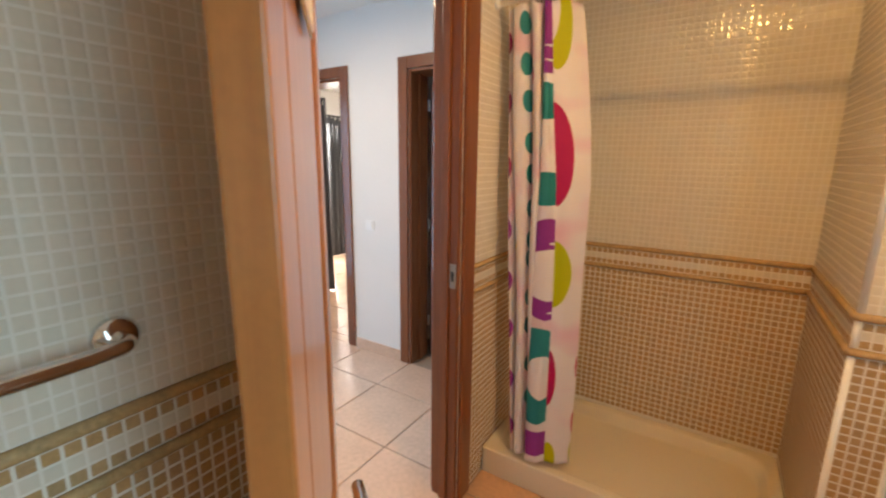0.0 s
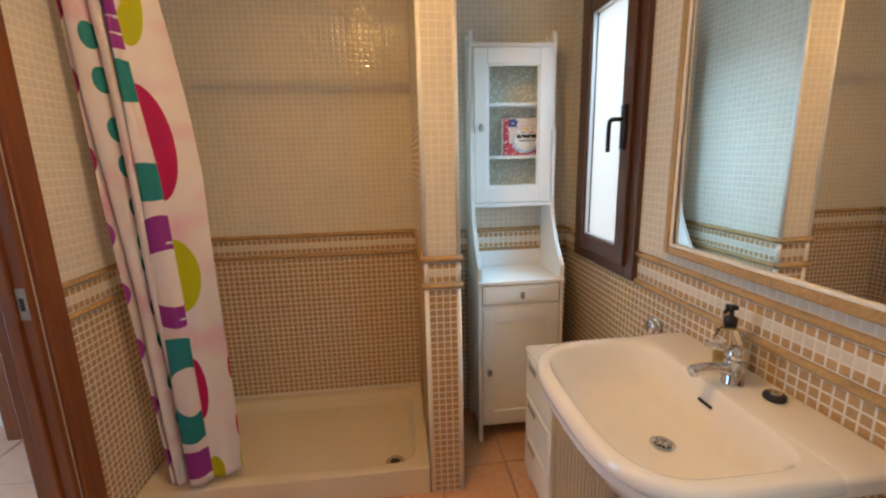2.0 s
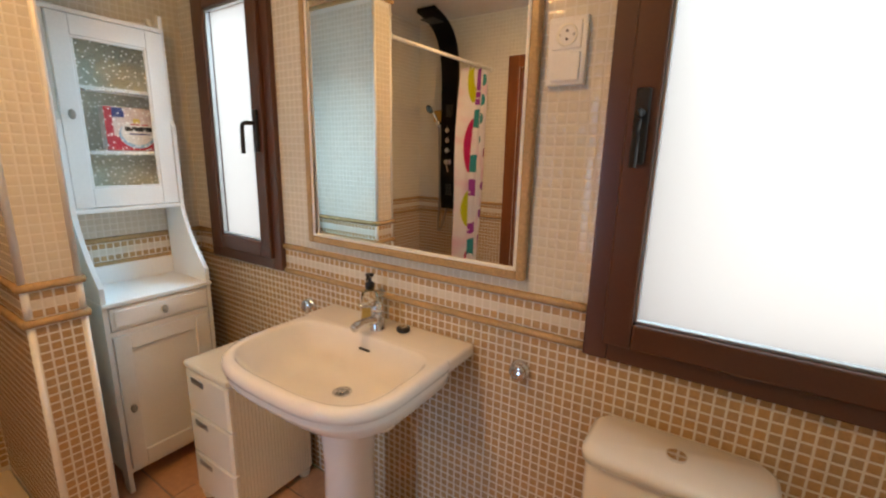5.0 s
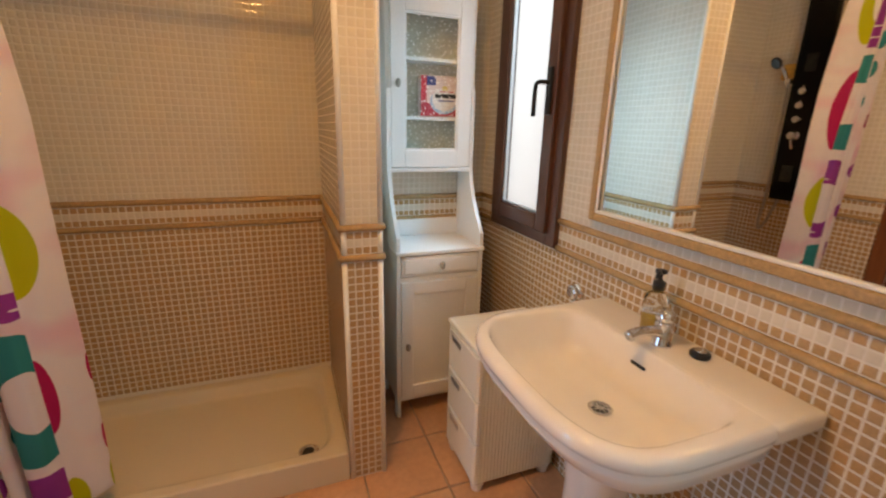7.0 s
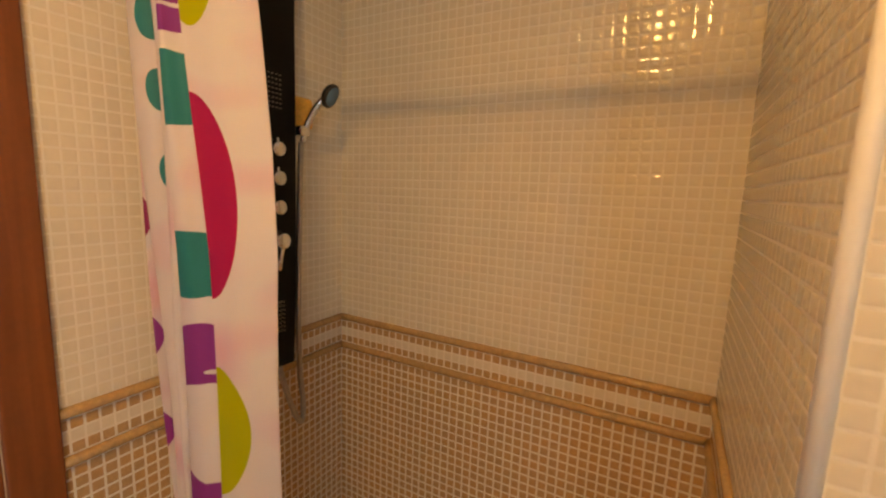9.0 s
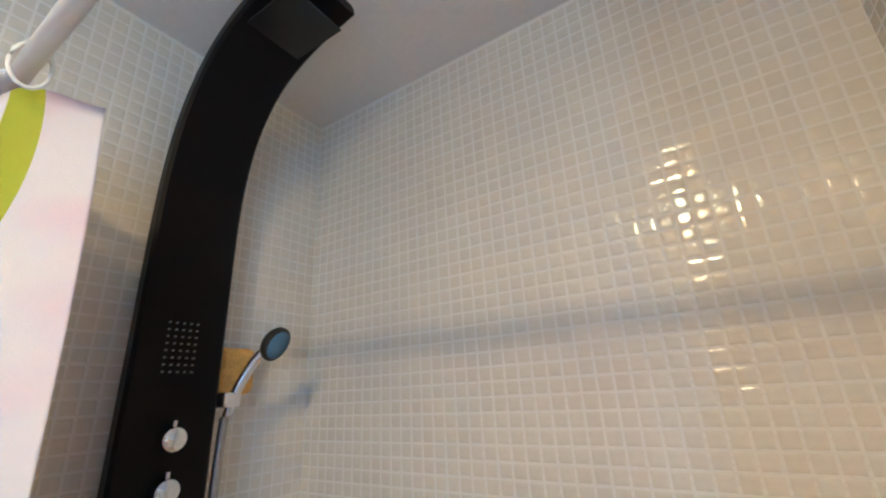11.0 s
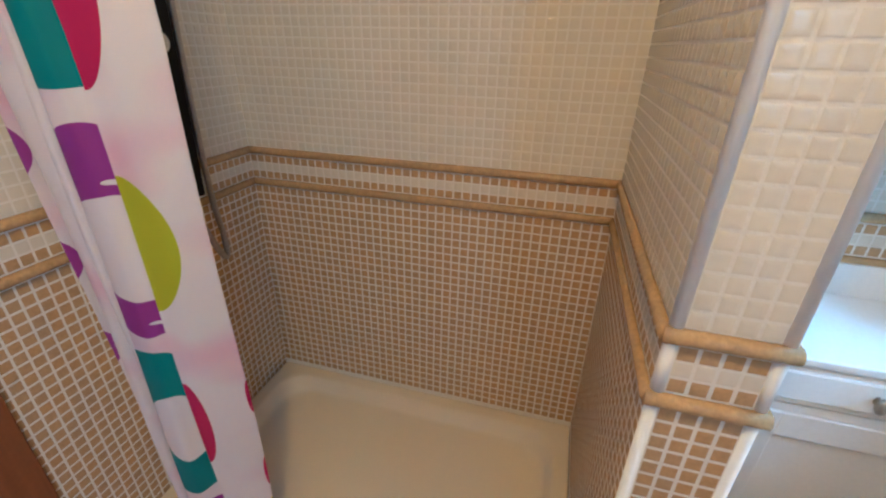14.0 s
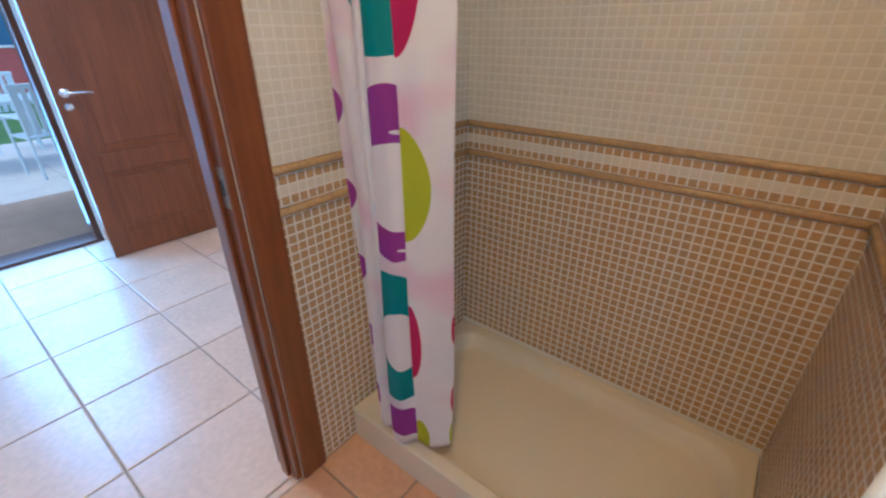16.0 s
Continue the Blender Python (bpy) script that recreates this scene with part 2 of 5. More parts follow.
def dotted():
    """Clear glass with a film of scattered pale dots."""
    m = glass("dotted_pane", (0.95, 0.97, 0.95), 0.03)
    nd, ln = m.node_tree.nodes, m.node_tree.links
    g = nd.new("ShaderNodeNewGeometry")
    sp, cb = nd.new("ShaderNodeSeparateXYZ"), nd.new("ShaderNodeCombineXYZ")
    ln.new(g.outputs["Position"], sp.inputs[0])
    ln.new(sp.outputs[0], cb.inputs[0]), ln.new(sp.outputs[2], cb.inputs[1])
    v = nd.new("ShaderNodeTexVoronoi")
    v.voronoi_dimensions = "2D"
    v.inputs["Scale"].default_value = 44
    ln.new(cb.outputs[0], v.inputs["Vector"])
    clear = nd.new("ShaderNodeMath")
    clear.operation, clear.inputs[1].default_value = "GREATER_THAN", 0.14
    ln.new(v.outputs["Distance"], clear.inputs[0])
    ln.new(clear.outputs[0], nd["Principled BSDF"].inputs["Transmission Weight"])
    return m


M["lining"] = mat("grey_green_lining", (0.60, 0.60, 0.50), 0.7, 0.12, 20, 120, 0.02)
M["dotted"] = dotted()


# ---- builders ----
def mesh_of(bm, name, material, smooth=False):
    me = bpy.data.meshes.new(name)
    bm.to_mesh(me)
    bm.free()
    me.materials.append(material)
    if smooth:
        for p in me.polygons:
            p.use_smooth = True
    return me


def part(name, bm, material, parent=None, label="", smooth=False):
    ob = new(name, mesh_of(bm, name, material, smooth))
    if parent:
        ob.parent = parent
    if label:
        ob["label"] = label
    return ob


def thing(name, label, category, group="", kind=""):
    return tagged(new(name), label, category, group, kind)


def box(x0, y0, z0, x1, y1, z1, bevel=0.0, segs=2, bm=None):
    bm = bm or bmesh.new()
    lo = Vector((min(x0, x1), min(y0, y1), min(z0, z1)))
    hi = Vector((max(x0, x1), max(y0, y1), max(z0, z1)))
    m = Matrix.Translation((lo + hi) / 2) @ Matrix.Diagonal((*(hi - lo), 1))
    vs = bmesh.ops.create_cube(bm, size=1, matrix=m)["verts"]
    if bevel:
        es = list({e for v in vs for e in v.link_edges})
        bmesh.ops.bevel(bm, geom=es, offset=bevel, segments=segs, profile=0.5, affect="EDGES")
    return bm


def cyl(a, b, r, r2=None, n=20, bm=None, caps=True):
    bm = bm or bmesh.new()
    a, b = Vector(a), Vector(b)
    m = Matrix.Translation((a + b) / 2) @ (b - a).to_track_quat("Z", "Y").to_matrix().to_4x4()
    bmesh.ops.create_cone(bm, cap_ends=caps, segments=n, radius1=r, radius2=r if r2 is None else r2, depth=(b - a).length, matrix=m)
    return bm


def loft(rings, close=True, cap0=True, cap1=True, bm=None):
    bm = bm or bmesh.new()
    vv = [[bm.verts.new(p) for p in ring] for ring in rings]
    n = len(vv[0])
    for a, b in zip(vv, vv[1:]):
        for i in range(n if close else n - 1):
            j = (i + 1) % n
            bm.faces.new((a[i], a[j], b[j], b[i]))
    if close and cap0:
        bm.faces.new(list(reversed(vv[0])))
    if close and cap1:
        bm.faces.new(vv[-1])
    bmesh.ops.recalc_face_normals(bm, faces=bm.faces)
    return bm


def tube(points, r, n=10, bm=None):
    """A round tube along a line of points."""
    pts = [Vector(p) for p in points]
    rings = []
    for i, p in enumerate(pts):
        d = (pts[min(i + 1, len(pts) - 1)] - pts[max(i - 1, 0)]).normalized()
        q = d.to_track_quat("Z", "Y")
        rr = r[i] if isinstance(r, (list, tuple)) else r
        rings.append([p + q @ Vector((rr * math.cos(2 * math.pi * k / n), rr * math.sin(2 * math.pi * k / n), 0)) for k in range(n)])
    return loft(rings, bm=bm)


def lathe(profile, at, n=28, axis=(0, 0, 1), bm=None):
    """A body turned round an axis: profile rows of (radius, height)."""
    q = Vector(axis).to_track_quat("Z", "Y")
    rings = [[Vector(at) + q @ Vector((r * math.cos(2 * math.pi * k / n), r * math.sin(2 * math.pi * k / n), h)) for k in range(n)] for r, h in profile]
    return loft(rings, bm=bm)


def spline(pts, steps):
    """Points along a smooth line through pts."""
    out = []
    p = [Vector(q) for q in pts]
    for i in range(len(p) - 1):
        a, b, c, d = p[max(i - 1, 0)], p[i], p[i + 1], p[min(i + 2, len(p) - 1)]
        for k in range(steps):
            t = k / steps
            out.append(0.5 * (2 * b + (c - a) * t + (2 * a - 5 * b + 4 * c - d) * t * t + (3 * b - a - 3 * c + d) * t ** 3))
    return out + [p[-1]]


def extrude_outline(outline, axis, lo, hi, bevel=0.0):
    """A flat outline of (a, b) pairs, given thickness along an axis ('x', 'y' or 'z')."""
    bm = bmesh.new()
    def place(a, b, c):
        return {"x": (c, a, b), "y": (a, c, b), "z": (a, b, c)}[axis]
    r0 = [bm.verts.new(place(a, b, lo)) for a, b in outline]
    r1 = [bm.verts.new(place(a, b, hi)) for a, b in outline]
    n = len(outline)
    bm.faces.new(r0), bm.faces.new(list(reversed(r1)))
    for i in range(n):
        bm.faces.new((r0[i], r1[i], r1[(i + 1) % n], r0[(i + 1) % n]))
    bmesh.ops.recalc_face_normals(bm, faces=bm.faces)
    if bevel:
        bmesh.ops.bevel(bm, geom=list(bm.edges), offset=bevel, segments=2, profile=0.5, affect="EDGES")
    return bm


# ---- structure: walls, floors, ceilings ----
XW, CEIL, REAR, NICHE = 2.03, 2.49, -3.25, -0.08
PILL, PILR, PILY, PART_TOP = 1.20, 1.34, -0.70, 2.225
DOOR_S, DOOR_H, DOOR_TOP = -0.93, -1.64, 2.08
WIN = (-0.777, -0.228, 0.934, 2.16)
WIN2 = (-2.90, -2.072, 0.922, 2.16)
HX = -2.72


def wall(name, pieces, material="grout"):
    bm = bmesh.new()
    for p in pieces:
        box(*p, bm=bm)
    return tagged(part(name, bm, M[material]), kind="structure", category="wall")


wall_back = wall("wall_back", [(-0.12, 0, 0, PILR, 0.12, CEIL), (PILR, NICHE, 0, XW, 0.12, CEIL)])
tagged(wall_back, "shower back wall with cream and brown mosaic tiles")
wall_window = wall("wall_window", [
    (XW, REAR, 0, XW + 0.24, WIN2[0], CEIL), (XW, WIN2[0], 0, XW + 0.24, WIN2[1], WIN2[2]), (XW, WIN2[0], WIN2[3], XW + 0.24, WIN2[1], CEIL),
    (XW, WIN2[1], 0, XW + 0.24, WIN[0], CEIL), (XW, WIN[0], 0, XW + 0.24, WIN[1], WIN[2]), (XW, WIN[0], WIN[3], XW + 0.24, WIN[1], CEIL),
    (XW, WIN[1], 0, XW + 0.24, 0.12, CEIL)])
tagged(wall_window, "mosaic tiled bathroom wall with two windows")
wall_door = wall("wall_door", [(-0.055, DOOR_S, 0, 0, 0, CEIL), (-0.055, DOOR_H, DOOR_TOP, 0, DOOR_S, CEIL), (-0.055, REAR, 0, 0, DOOR_H, CEIL)])
tagged(wall_door, "mosaic tiled bathroom wall round the door")
wall_hall_side = wall("wall_hall_side", [(-0.12, DOOR_S, 0, -0.055, 0, CEIL), (-0.12, DOOR_H, DOOR_TOP, -0.055, DOOR_S, CEIL), (-0.12, REAR, 0, -0.055, DOOR_H, CEIL)], "plaster")
tagged(wall_hall_side, "white plastered hall wall round the bathroom door")
wall_rear = wall("wall_rear", [(-0.12, REAR - 0.12, 0, XW + 0.24, REAR, CEIL)])
tagged(wall_rear, "mosaic tiled rear bathroom wall")
partition = wall("wall_partition", [(PILL, PILY, 0, PILR, 0.0, PART_TOP)])
tagged(partition, "tiled partition between shower and cabinet niche")

# hall: north wall with two doors, outer wall with the open doorway
A0, A1, B0, B1 = -2.30, -1.579, -0.965, -0.25
wall_hall_north = wall("wall_hall_north", [(HX, 0, 0, A0, 0.2, CEIL), (A0, 0, 2.06, A1, 0.2, CEIL), (A1, 0, 0, B0, 0.2, CEIL), (B0, 0, 2.06, B1, 0.2, CEIL), (B1, 0, 0, -0.12, 0.2, CEIL)], "plaster")
tagged(wall_hall_north, "white plastered hall wall with two doorways")
wall_hall_outer = wall("wall_hall_outer", [(HX - 0.2, -0.70, 0, HX, 0.1, CEIL), (HX - 0.2, -1.75, 2.1, HX, -0.70, CEIL), (HX - 0.2, REAR, 0, HX, -1.75, CEIL)], "plaster")
tagged(wall_hall_outer, "white outer hall wall with an open doorway")
wall_hall_south = wall("wall_hall_south", [(HX - 0.2, REAR - 0.12, 0, -0.12, REAR, CEIL)], "plaster")
tagged(wall_hall_south, "plain white hall end wall")
BX0, BX1, BY1 = -4.3, -1.2, 3.1
wall_bedroom_far = wall("wall_bedroom_far", [(BX0 - 0.2, BY1, 0, BX1, BY1 + 0.12, CEIL)], "plaster")
tagged(wall_bedroom_far, "white bedroom wall with a small print")
wall_bedroom_window = wall("wall_bedroom_window", [(BX0 - 0.2, 0.1, 0, BX0, 1.65, CEIL), (BX0 - 0.2, 1.65, 0, BX0, 2.45, 0.15), (BX0 - 0.2, 1.65, 2.15, BX0, 2.45, CEIL), (BX0 - 0.2, 2.45, 0, BX0, BY1, CEIL)], "plaster")
tagged(wall_bedroom_window, "white bedroom wall with a tall window")
wall_bedroom_near = wall("wall_bedroom_near", [(BX0 - 0.2, 0, 0, HX - 0.2, 0.1, CEIL), (BX1, 0.2, 0, BX1 + 0.1, BY1, CEIL)], "plaster")
tagged(wall_bedroom_near, "white bedroom walls beside the doorway")
wall_store = wall("wall_store", [(BX1 + 0.1, 1.3, 0, -0.12, 1.4, CEIL), (-0.22, 0.2, 0, -0.12, 1.3, CEIL)], "plaster")
tagged(wall_store, "white walls of the room behind the half-open door")

ceiling = tagged(part("ceiling", box(-0.12, REAR - 0.12, CEIL, XW + 0.24, 0.12, CEIL + 0.1), M["ceiling"]), "white painted bathroom ceiling", "ceiling", kind="structure")
ceiling_hall = tagged(part("ceiling_hall", box(BX0 - 0.2, REAR - 0.12, CEIL, -0.12, BY1 + 0.12, CEIL + 0.1), M["ceiling"]), "white painted hall and bedroom ceiling", "ceiling", kind="structure")
floor = tagged(part("floor", box(0, REAR, -0.1, XW, 0, -0.006), M["floor_grout"]), "terracotta tiled bathroom floor", "floor", kind="structure")
floor_hall = tagged(part("floor_hall", box(BX0, REAR, -0.1, 0, BY1, -0.006), M["floor_grout"]), "pale terracotta tiled hall floor", "floor", kind="structure")
ground = tagged(part("ground", box(-160, -150, -0.4, HX - 0.22, 160, -0.12), M["grass"]), "green lawn beyond the terrace", "ground", kind="structure")
ground_side = tagged(part("ground_side", box(HX - 0.22, -150, -0.42, 160, 160, -0.14), M["grass"]), "ground round the house", "ground", kind="structure")


# ---- shower tray ----
def rounded(x0, y0, x1, y1, r, z, n=6):
    pts = []
    for cx, cy, a in ((x1 - r, y1 - r, 0), (x0 + r, y1 - r, 90), (x0 + r, y0 + r, 180), (x1 - r, y0 + r, 270)):
        for k in range(n + 1):
            t = radians(a + 90 * k / n)
            pts.append((cx + r * math.cos(t), cy + r * math.sin(t), z))
    return pts


def shower_tray():
    t = thing("shower_tray", "cream ceramic shower tray with raised rim", "shower tray")
    rings = []
    for d, rad, z in ((0.0, 0.012, 0.0), (0.0, 0.012, 0.003), (0.0, 0.012, 0.120), (0.0, 0.012, 0.124), (0.0015, 0.013, 0.1275), (0.005, 0.014, 0.1295), (0.009, 0.016, 0.1296), (0.040, 0.083, 0.1290), (0.044, 0.085, 0.1285), (0.050, 0.095, 0.1270), (0.054, 0.100, 0.1225),
                      (0.070, 0.112, 0.088), (0.075, 0.116, 0.079), (0.083, 0.120, 0.0745), (0.094, 0.122, 0.0735)):
        rings.append(rounded(0.004 + d, -0.70 + d, 1.196 - d, -0.002 - d, rad, z))
    rings.append(rounded(0.6, -0.56, 1.04, -0.45, 0.04, 0.070))
    part("basin", loft(rings), M["tray"], t, smooth=True)
    d = part("drain", lathe([(0.0, 0.0), (0.042, 0.0), (0.042, 0.006), (0.036, 0.008), (0.030, 0.004), (0.0, 0.003)], (1.043, -0.575, 0.070), 24), M["chrome"], t, "round chrome drain", True)
    part("grate", cyl((1.043, -0.575, 0.070), (1.043, -0.575, 0.077), 0.022), M["black_plastic"], d)
    return t


shower_tray()


# ---- wooden door casings and leaves ----
def casing(name, label, along, at, depth0, depth1, lo, hi, top, w=0.075, wd="wood", stop=True):
    """A door frame: lining in the opening and architraves proud of both wall faces. along: 'x' or 'y' runs lo to hi."""
    t = tagged(new(name), label, "door frame", kind="structure")
    def bar(u0, u1, d0, d1, z0, z1, nm, bev=0.004):
        b = (u0, d0, z0, u1, d1, z1) if along == "x" else (d0, u0, z0, d1, u1, z1)
        part(nm, box(*b, bevel=bev), M[wd], t)
    th = 0.018
    for face, out in ((depth0, -th), (depth1, th)):
        bar(lo - w, lo, face, face + out, 0, top + w, "architrave")
        bar(hi, hi + w, face, face + out, 0, top + w, "architrave")
        bar(lo, hi, face, face + out, top, top + w, "architrave")
    bar(lo, lo + 0.02, depth0, depth1, 0, top, "lining")
    bar(hi - 0.02, hi, depth0, depth1, 0, top, "lining")
    bar(lo + 0.02, hi - 0.02, depth0, depth1, top - 0.02, top, "lining")
    if stop:
        mid = (depth0 + depth1) / 2
        bar(lo + 0.02, lo + 0.032, mid - 0.015, mid + 0.02, 0, top - 0.02, "door_stop", 0.002)
        bar(hi - 0.032, hi - 0.02, mid - 0.015, mid + 0.02, 0, top - 0.02, "door_stop", 0.002)
    return t


def lever_handle(parent, x, z, face, sign, flip=1):
    """A lever on a round rose, on the face at y = face of a leaf lying along x."""
    h = part("door_handle", lathe([(0.0, 0), (0.026, 0), (0.026, 0.007), (0.022, 0.010), (0.009, 0.011), (0.009, 0.045), (0.0, 0.046)], (x, face, z), 24, (0, sign, 0)), M["chrome"], parent, "chrome lever handle", True)
    pts = spline([(x, face + sign * 0.044, z), (x + flip * 0.03, face + sign * 0.052, z + 0.002), (x + flip * 0.08, face + sign * 0.054, z + 0.003), (x + flip * 0.125, face + sign * 0.050, z - 0.002)], 5)
    part("lever", tube(pts, 0.0085), M["chrome"], h, smooth=True)
    part("keyhole_plate", lathe([(0.0, 0), (0.022, 0), (0.022, 0.006), (0.0, 0.008)], (x, face, z - 0.075), 20, (0, sign, 0)), M["chrome"], parent, smooth=True)


def panel_door(name, label, width, height, m, wd="wood", handles=True):
    """A panelled leaf along local x from the hinge, thickness about y = 0."""
    t = thing(name, label, "door")
    th = 0.02
    s = 0.105
    for nm, b in (("stile", (0, -th, 0, s, th, height)), ("stile", (width - s, -th, 0, width, th, height)), ("rail", (s, -th, 0, width - s, th, 0.16)),
                  ("rail", (s, -th, height - 0.12, width - s, th, height)), ("rail", (s, -th, 0.56, width - s, th, 0.68))):
        part(nm, box(*b, bevel=0.004), M[wd], t)
    for z0, z1 in ((0.16, 0.56), (0.68, height - 0.12)):
        p = part("panel", box(s - 0.004, -0.008, z0 - 0.004, width - s + 0.004, 0.008, z1 + 0.004), M[wd], t)
        part("raised_field", box(s + 0.05, -0.015, z0 + 0.05, width - s - 0.05, 0.015, z1 - 0.05, 0.007), M[wd], p)
        for y in (-1, 1):
            for b in ((s, z0, s + 0.018, z1), (width - s - 0.018, z0, width - s, z1), (s + 0.018, z0, width - s - 0.018, z0 + 0.018), (s + 0.018, z1 - 0.018, width - s - 0.018, z1)):
                part("bead", box(b[0], y * 0.008, b[1], b[2], y * 0.017, b[3], 0.004), M[wd], p)
    if handles:
        lever_handle(t, width - 0.055, 1.04, th, 1, -1)
        lever_handle(t, width - 0.055, 1.04, -th, -1, -1)
    t.matrix_world = m
    return t


def hinge(parent, at):
    part("hinge", cyl((at[0], at[1], at[2] - 0.04), (at[0], at[1], at[2] + 0.04), 0.008, n=12), M["steel"], parent, "steel hinge")


c1 = casing("door_1", "dark red-brown wooden bathroom door frame", "y", 0, -0.12, 0.0, DOOR_H, DOOR_S, DOOR_TOP, 0.086)
strike = part("strike_plate", box(-0.038, DOOR_S - 0.022, 0.98, -0.008, DOOR_S - 0.0195, 1.08, 0.001), M["pewter"], c1, "steel strike plate")
part("bolt_hole", box(-0.029, DOOR_S - 0.0235, 1.01, -0.017, DOOR_S - 0.0215, 1.05), M["black_plastic"], strike)
c2 = casing("door_2", "dark brown wooden bedroom door frame", "x", 0, 0.0, 0.2, A0, A1, 2.06)
c3 = casing("door_3", "dark brown wooden door frame with steel hinges", "x", 0, 0.0, 0.2, B0, B1, 2.06)
for z in (0.28, 1.02, 1.85):
    hinge(c3, (B0 + 0.03, 0.20, z))
HINGE = Vector((0.028, DOOR_H - 0.015, 0.006))
ang = radians(-44.3)
leaf = panel_door("bathroom_door", "glossy warm-brown panelled wooden door standing open", 0.71, 2.03, Matrix.Translation(HINGE) @ Matrix.Rotation(ang, 4, "Z"), "wood_warm")
panel_door("bedroom_door", "dark brown panelled wooden door standing open", 0.70, 2.0, pose(A0, 0.24, 0.006, 0, 0, 158))
panel_door("store_door", "dark brown panelled wooden door, half open", 0.68, 2.0, pose(B0 + 0.045, 0.222, 0.006, 0, 0, 75))
panel_door("terrace_door", "reddish brown panelled outer door standing open", 0.74, 2.08, pose(-2.31, 0.0 - 0.012, 0.006, 0, 0, -92.5))
sg = thing("door_sign", "small white hanging sign on the bathroom door", "sign")
part("board", box(0.285, 0.0205, 1.665, 0.425, 0.028, 1.80, 0.003), M["sign"], sg)
part("rim", box(0.275, 0.0205, 1.658, 0.435, 0.0255, 1.81, 0.003), M["travertine"], sg)
sg.matrix_world = leaf.matrix_world.copy()
thr = tagged(part("door_4", box(HX - 0.2, -1.75, -0.004, HX, -0.70, 0.022, 0.004), M["window_brown"]), "dark brown threshold of the open outer doorway", "door frame", kind="structure")
part("frame_post", box(HX - 0.12, -0.74, 0.022, HX - 0.02, -0.70, 2.1, 0.004), M["window_brown"], thr)
part("frame_post", box(HX - 0.12, -1.75, 0.022, HX - 0.02, -1.71, 2.1, 0.004), M["window_brown"], thr)
part("frame_head", box(HX - 0.12, -1.71, 2.06, HX - 0.02, -0.74, 2.1, 0.004), M["window_brown"], thr)


# ---- windows ----
def window(name, label, y0, y1, z0, z1, handle_side, sway=1.0):
    """A brown window with one opening sash and a frosted pane, in the wall at x = XW."""
    t = tagged(new(name), label, "window", kind="structure")
    x0, x1 = XW - 0.022, XW + 0.06
    f = 0.062
    for b in ((y0, z0, y0 + f, z1), (y1 - f, z0, y1, z1), (y0 + f, z0, y1 - f, z0 + f), (y0 + f, z1 - f, y1 - f, z1)):
        part("window_frame", box(x0, b[0], b[1], x1, b[2], b[3], 0.004), M["window_brown"], t)
    s = 0.07
    sx0, sx1 = XW - 0.040, XW + 0.03
    a0, a1, c0, c1_ = y0 + f - 0.012, y1 - f + 0.012, z0 + f - 0.012, z1 - f + 0.012
    sash = part("sash", box(sx0, a0, c0, sx1, a0 + s, c1_, 0.006), M["window_brown"], t)
    for b in ((a1 - s, c0, a1, c1_), (a0 + s, c0, a1 - s, c0 + s), (a0 + s, c1_ - s, a1 - s, c1_)):
        part("sash_bar", box(sx0, b[0], b[1], sx1, b[2], b[3], 0.006), M["window_brown"], sash)
    for b in ((a0 + s, c0 + s, a0 + s + 0.008, c1_ - s), (a1 - s - 0.008, c0 + s, a1 - s, c1_ - s), (a0 + s, c0 + s, a1 - s, c0 + s + 0.008), (a0 + s, c1_ - s - 0.008, a1 - s, c1_ - s)):
        part("glazing_bead", box(sx0 + 0.012, b[0], b[1], sx0 + 0.03, b[2], b[3], 0.002), M["steel"], sash, "pale metal glazing bead")
    p = part("pane", box(XW + 0.0, a0 + s - 0.004, c0 + s - 0.004, XW + 0.006, a1 - s + 0.004, c1_ - s + 0.004), M["frost"], t, "frosted window pane")
    p.visible_shadow = False
    hy = a0 + s / 2 if handle_side < 0 else a1 - s / 2
    zc = (z0 + z1) / 2 - 0.02
    h = part("window_handle", box(sx0 - 0.013, hy - 0.016, zc - 0.085, sx0, hy + 0.016, zc + 0.085, 0.005), M["black_plastic"], t, "black window handle", False)
    part("lever", tube(spline([(sx0 - 0.012, hy, zc + 0.03), (sx0 - 0.045, hy, zc + 0.03), (sx0 - 0.052, hy + 0.008 * sway, zc + 0.028), (sx0 - 0.054, hy + 0.022 * sway, zc + 0.022), (sx0 - 0.054, hy + 0.030 * sway, zc - 0.005), (sx0 - 0.054, hy + 0.031 * sway, zc - 0.092)], 4), 0.0085), M["black_plastic"], h, smooth=True)
    if handle_side < 0:
        for z in (z0 + 0.14, z1 - 0.14):
            part("hinge", cyl((x0 - 0.006, y1 - f + 0.006, z - 0.04), (x0 - 0.006, y1 - f + 0.006, z + 0.04), 0.009, n=12), M["black_plastic"], t)
    return t


window("window_1", "narrow brown framed window with frosted pane", *WIN, -1, 0.7)
window("window_2", "brown framed window with frosted pane and black handle", *WIN2, 1, 0.0)
# Self-lit panel stands in for the bright outdoors behind the panes.
glow_panel = tagged(part("backdrop", box(4.2, -8, -0.14, 4.4, 6, 3.2), M["outside"]), "glowing backdrop panel added for daylight behind the frosted windows", "distance", kind="structure")


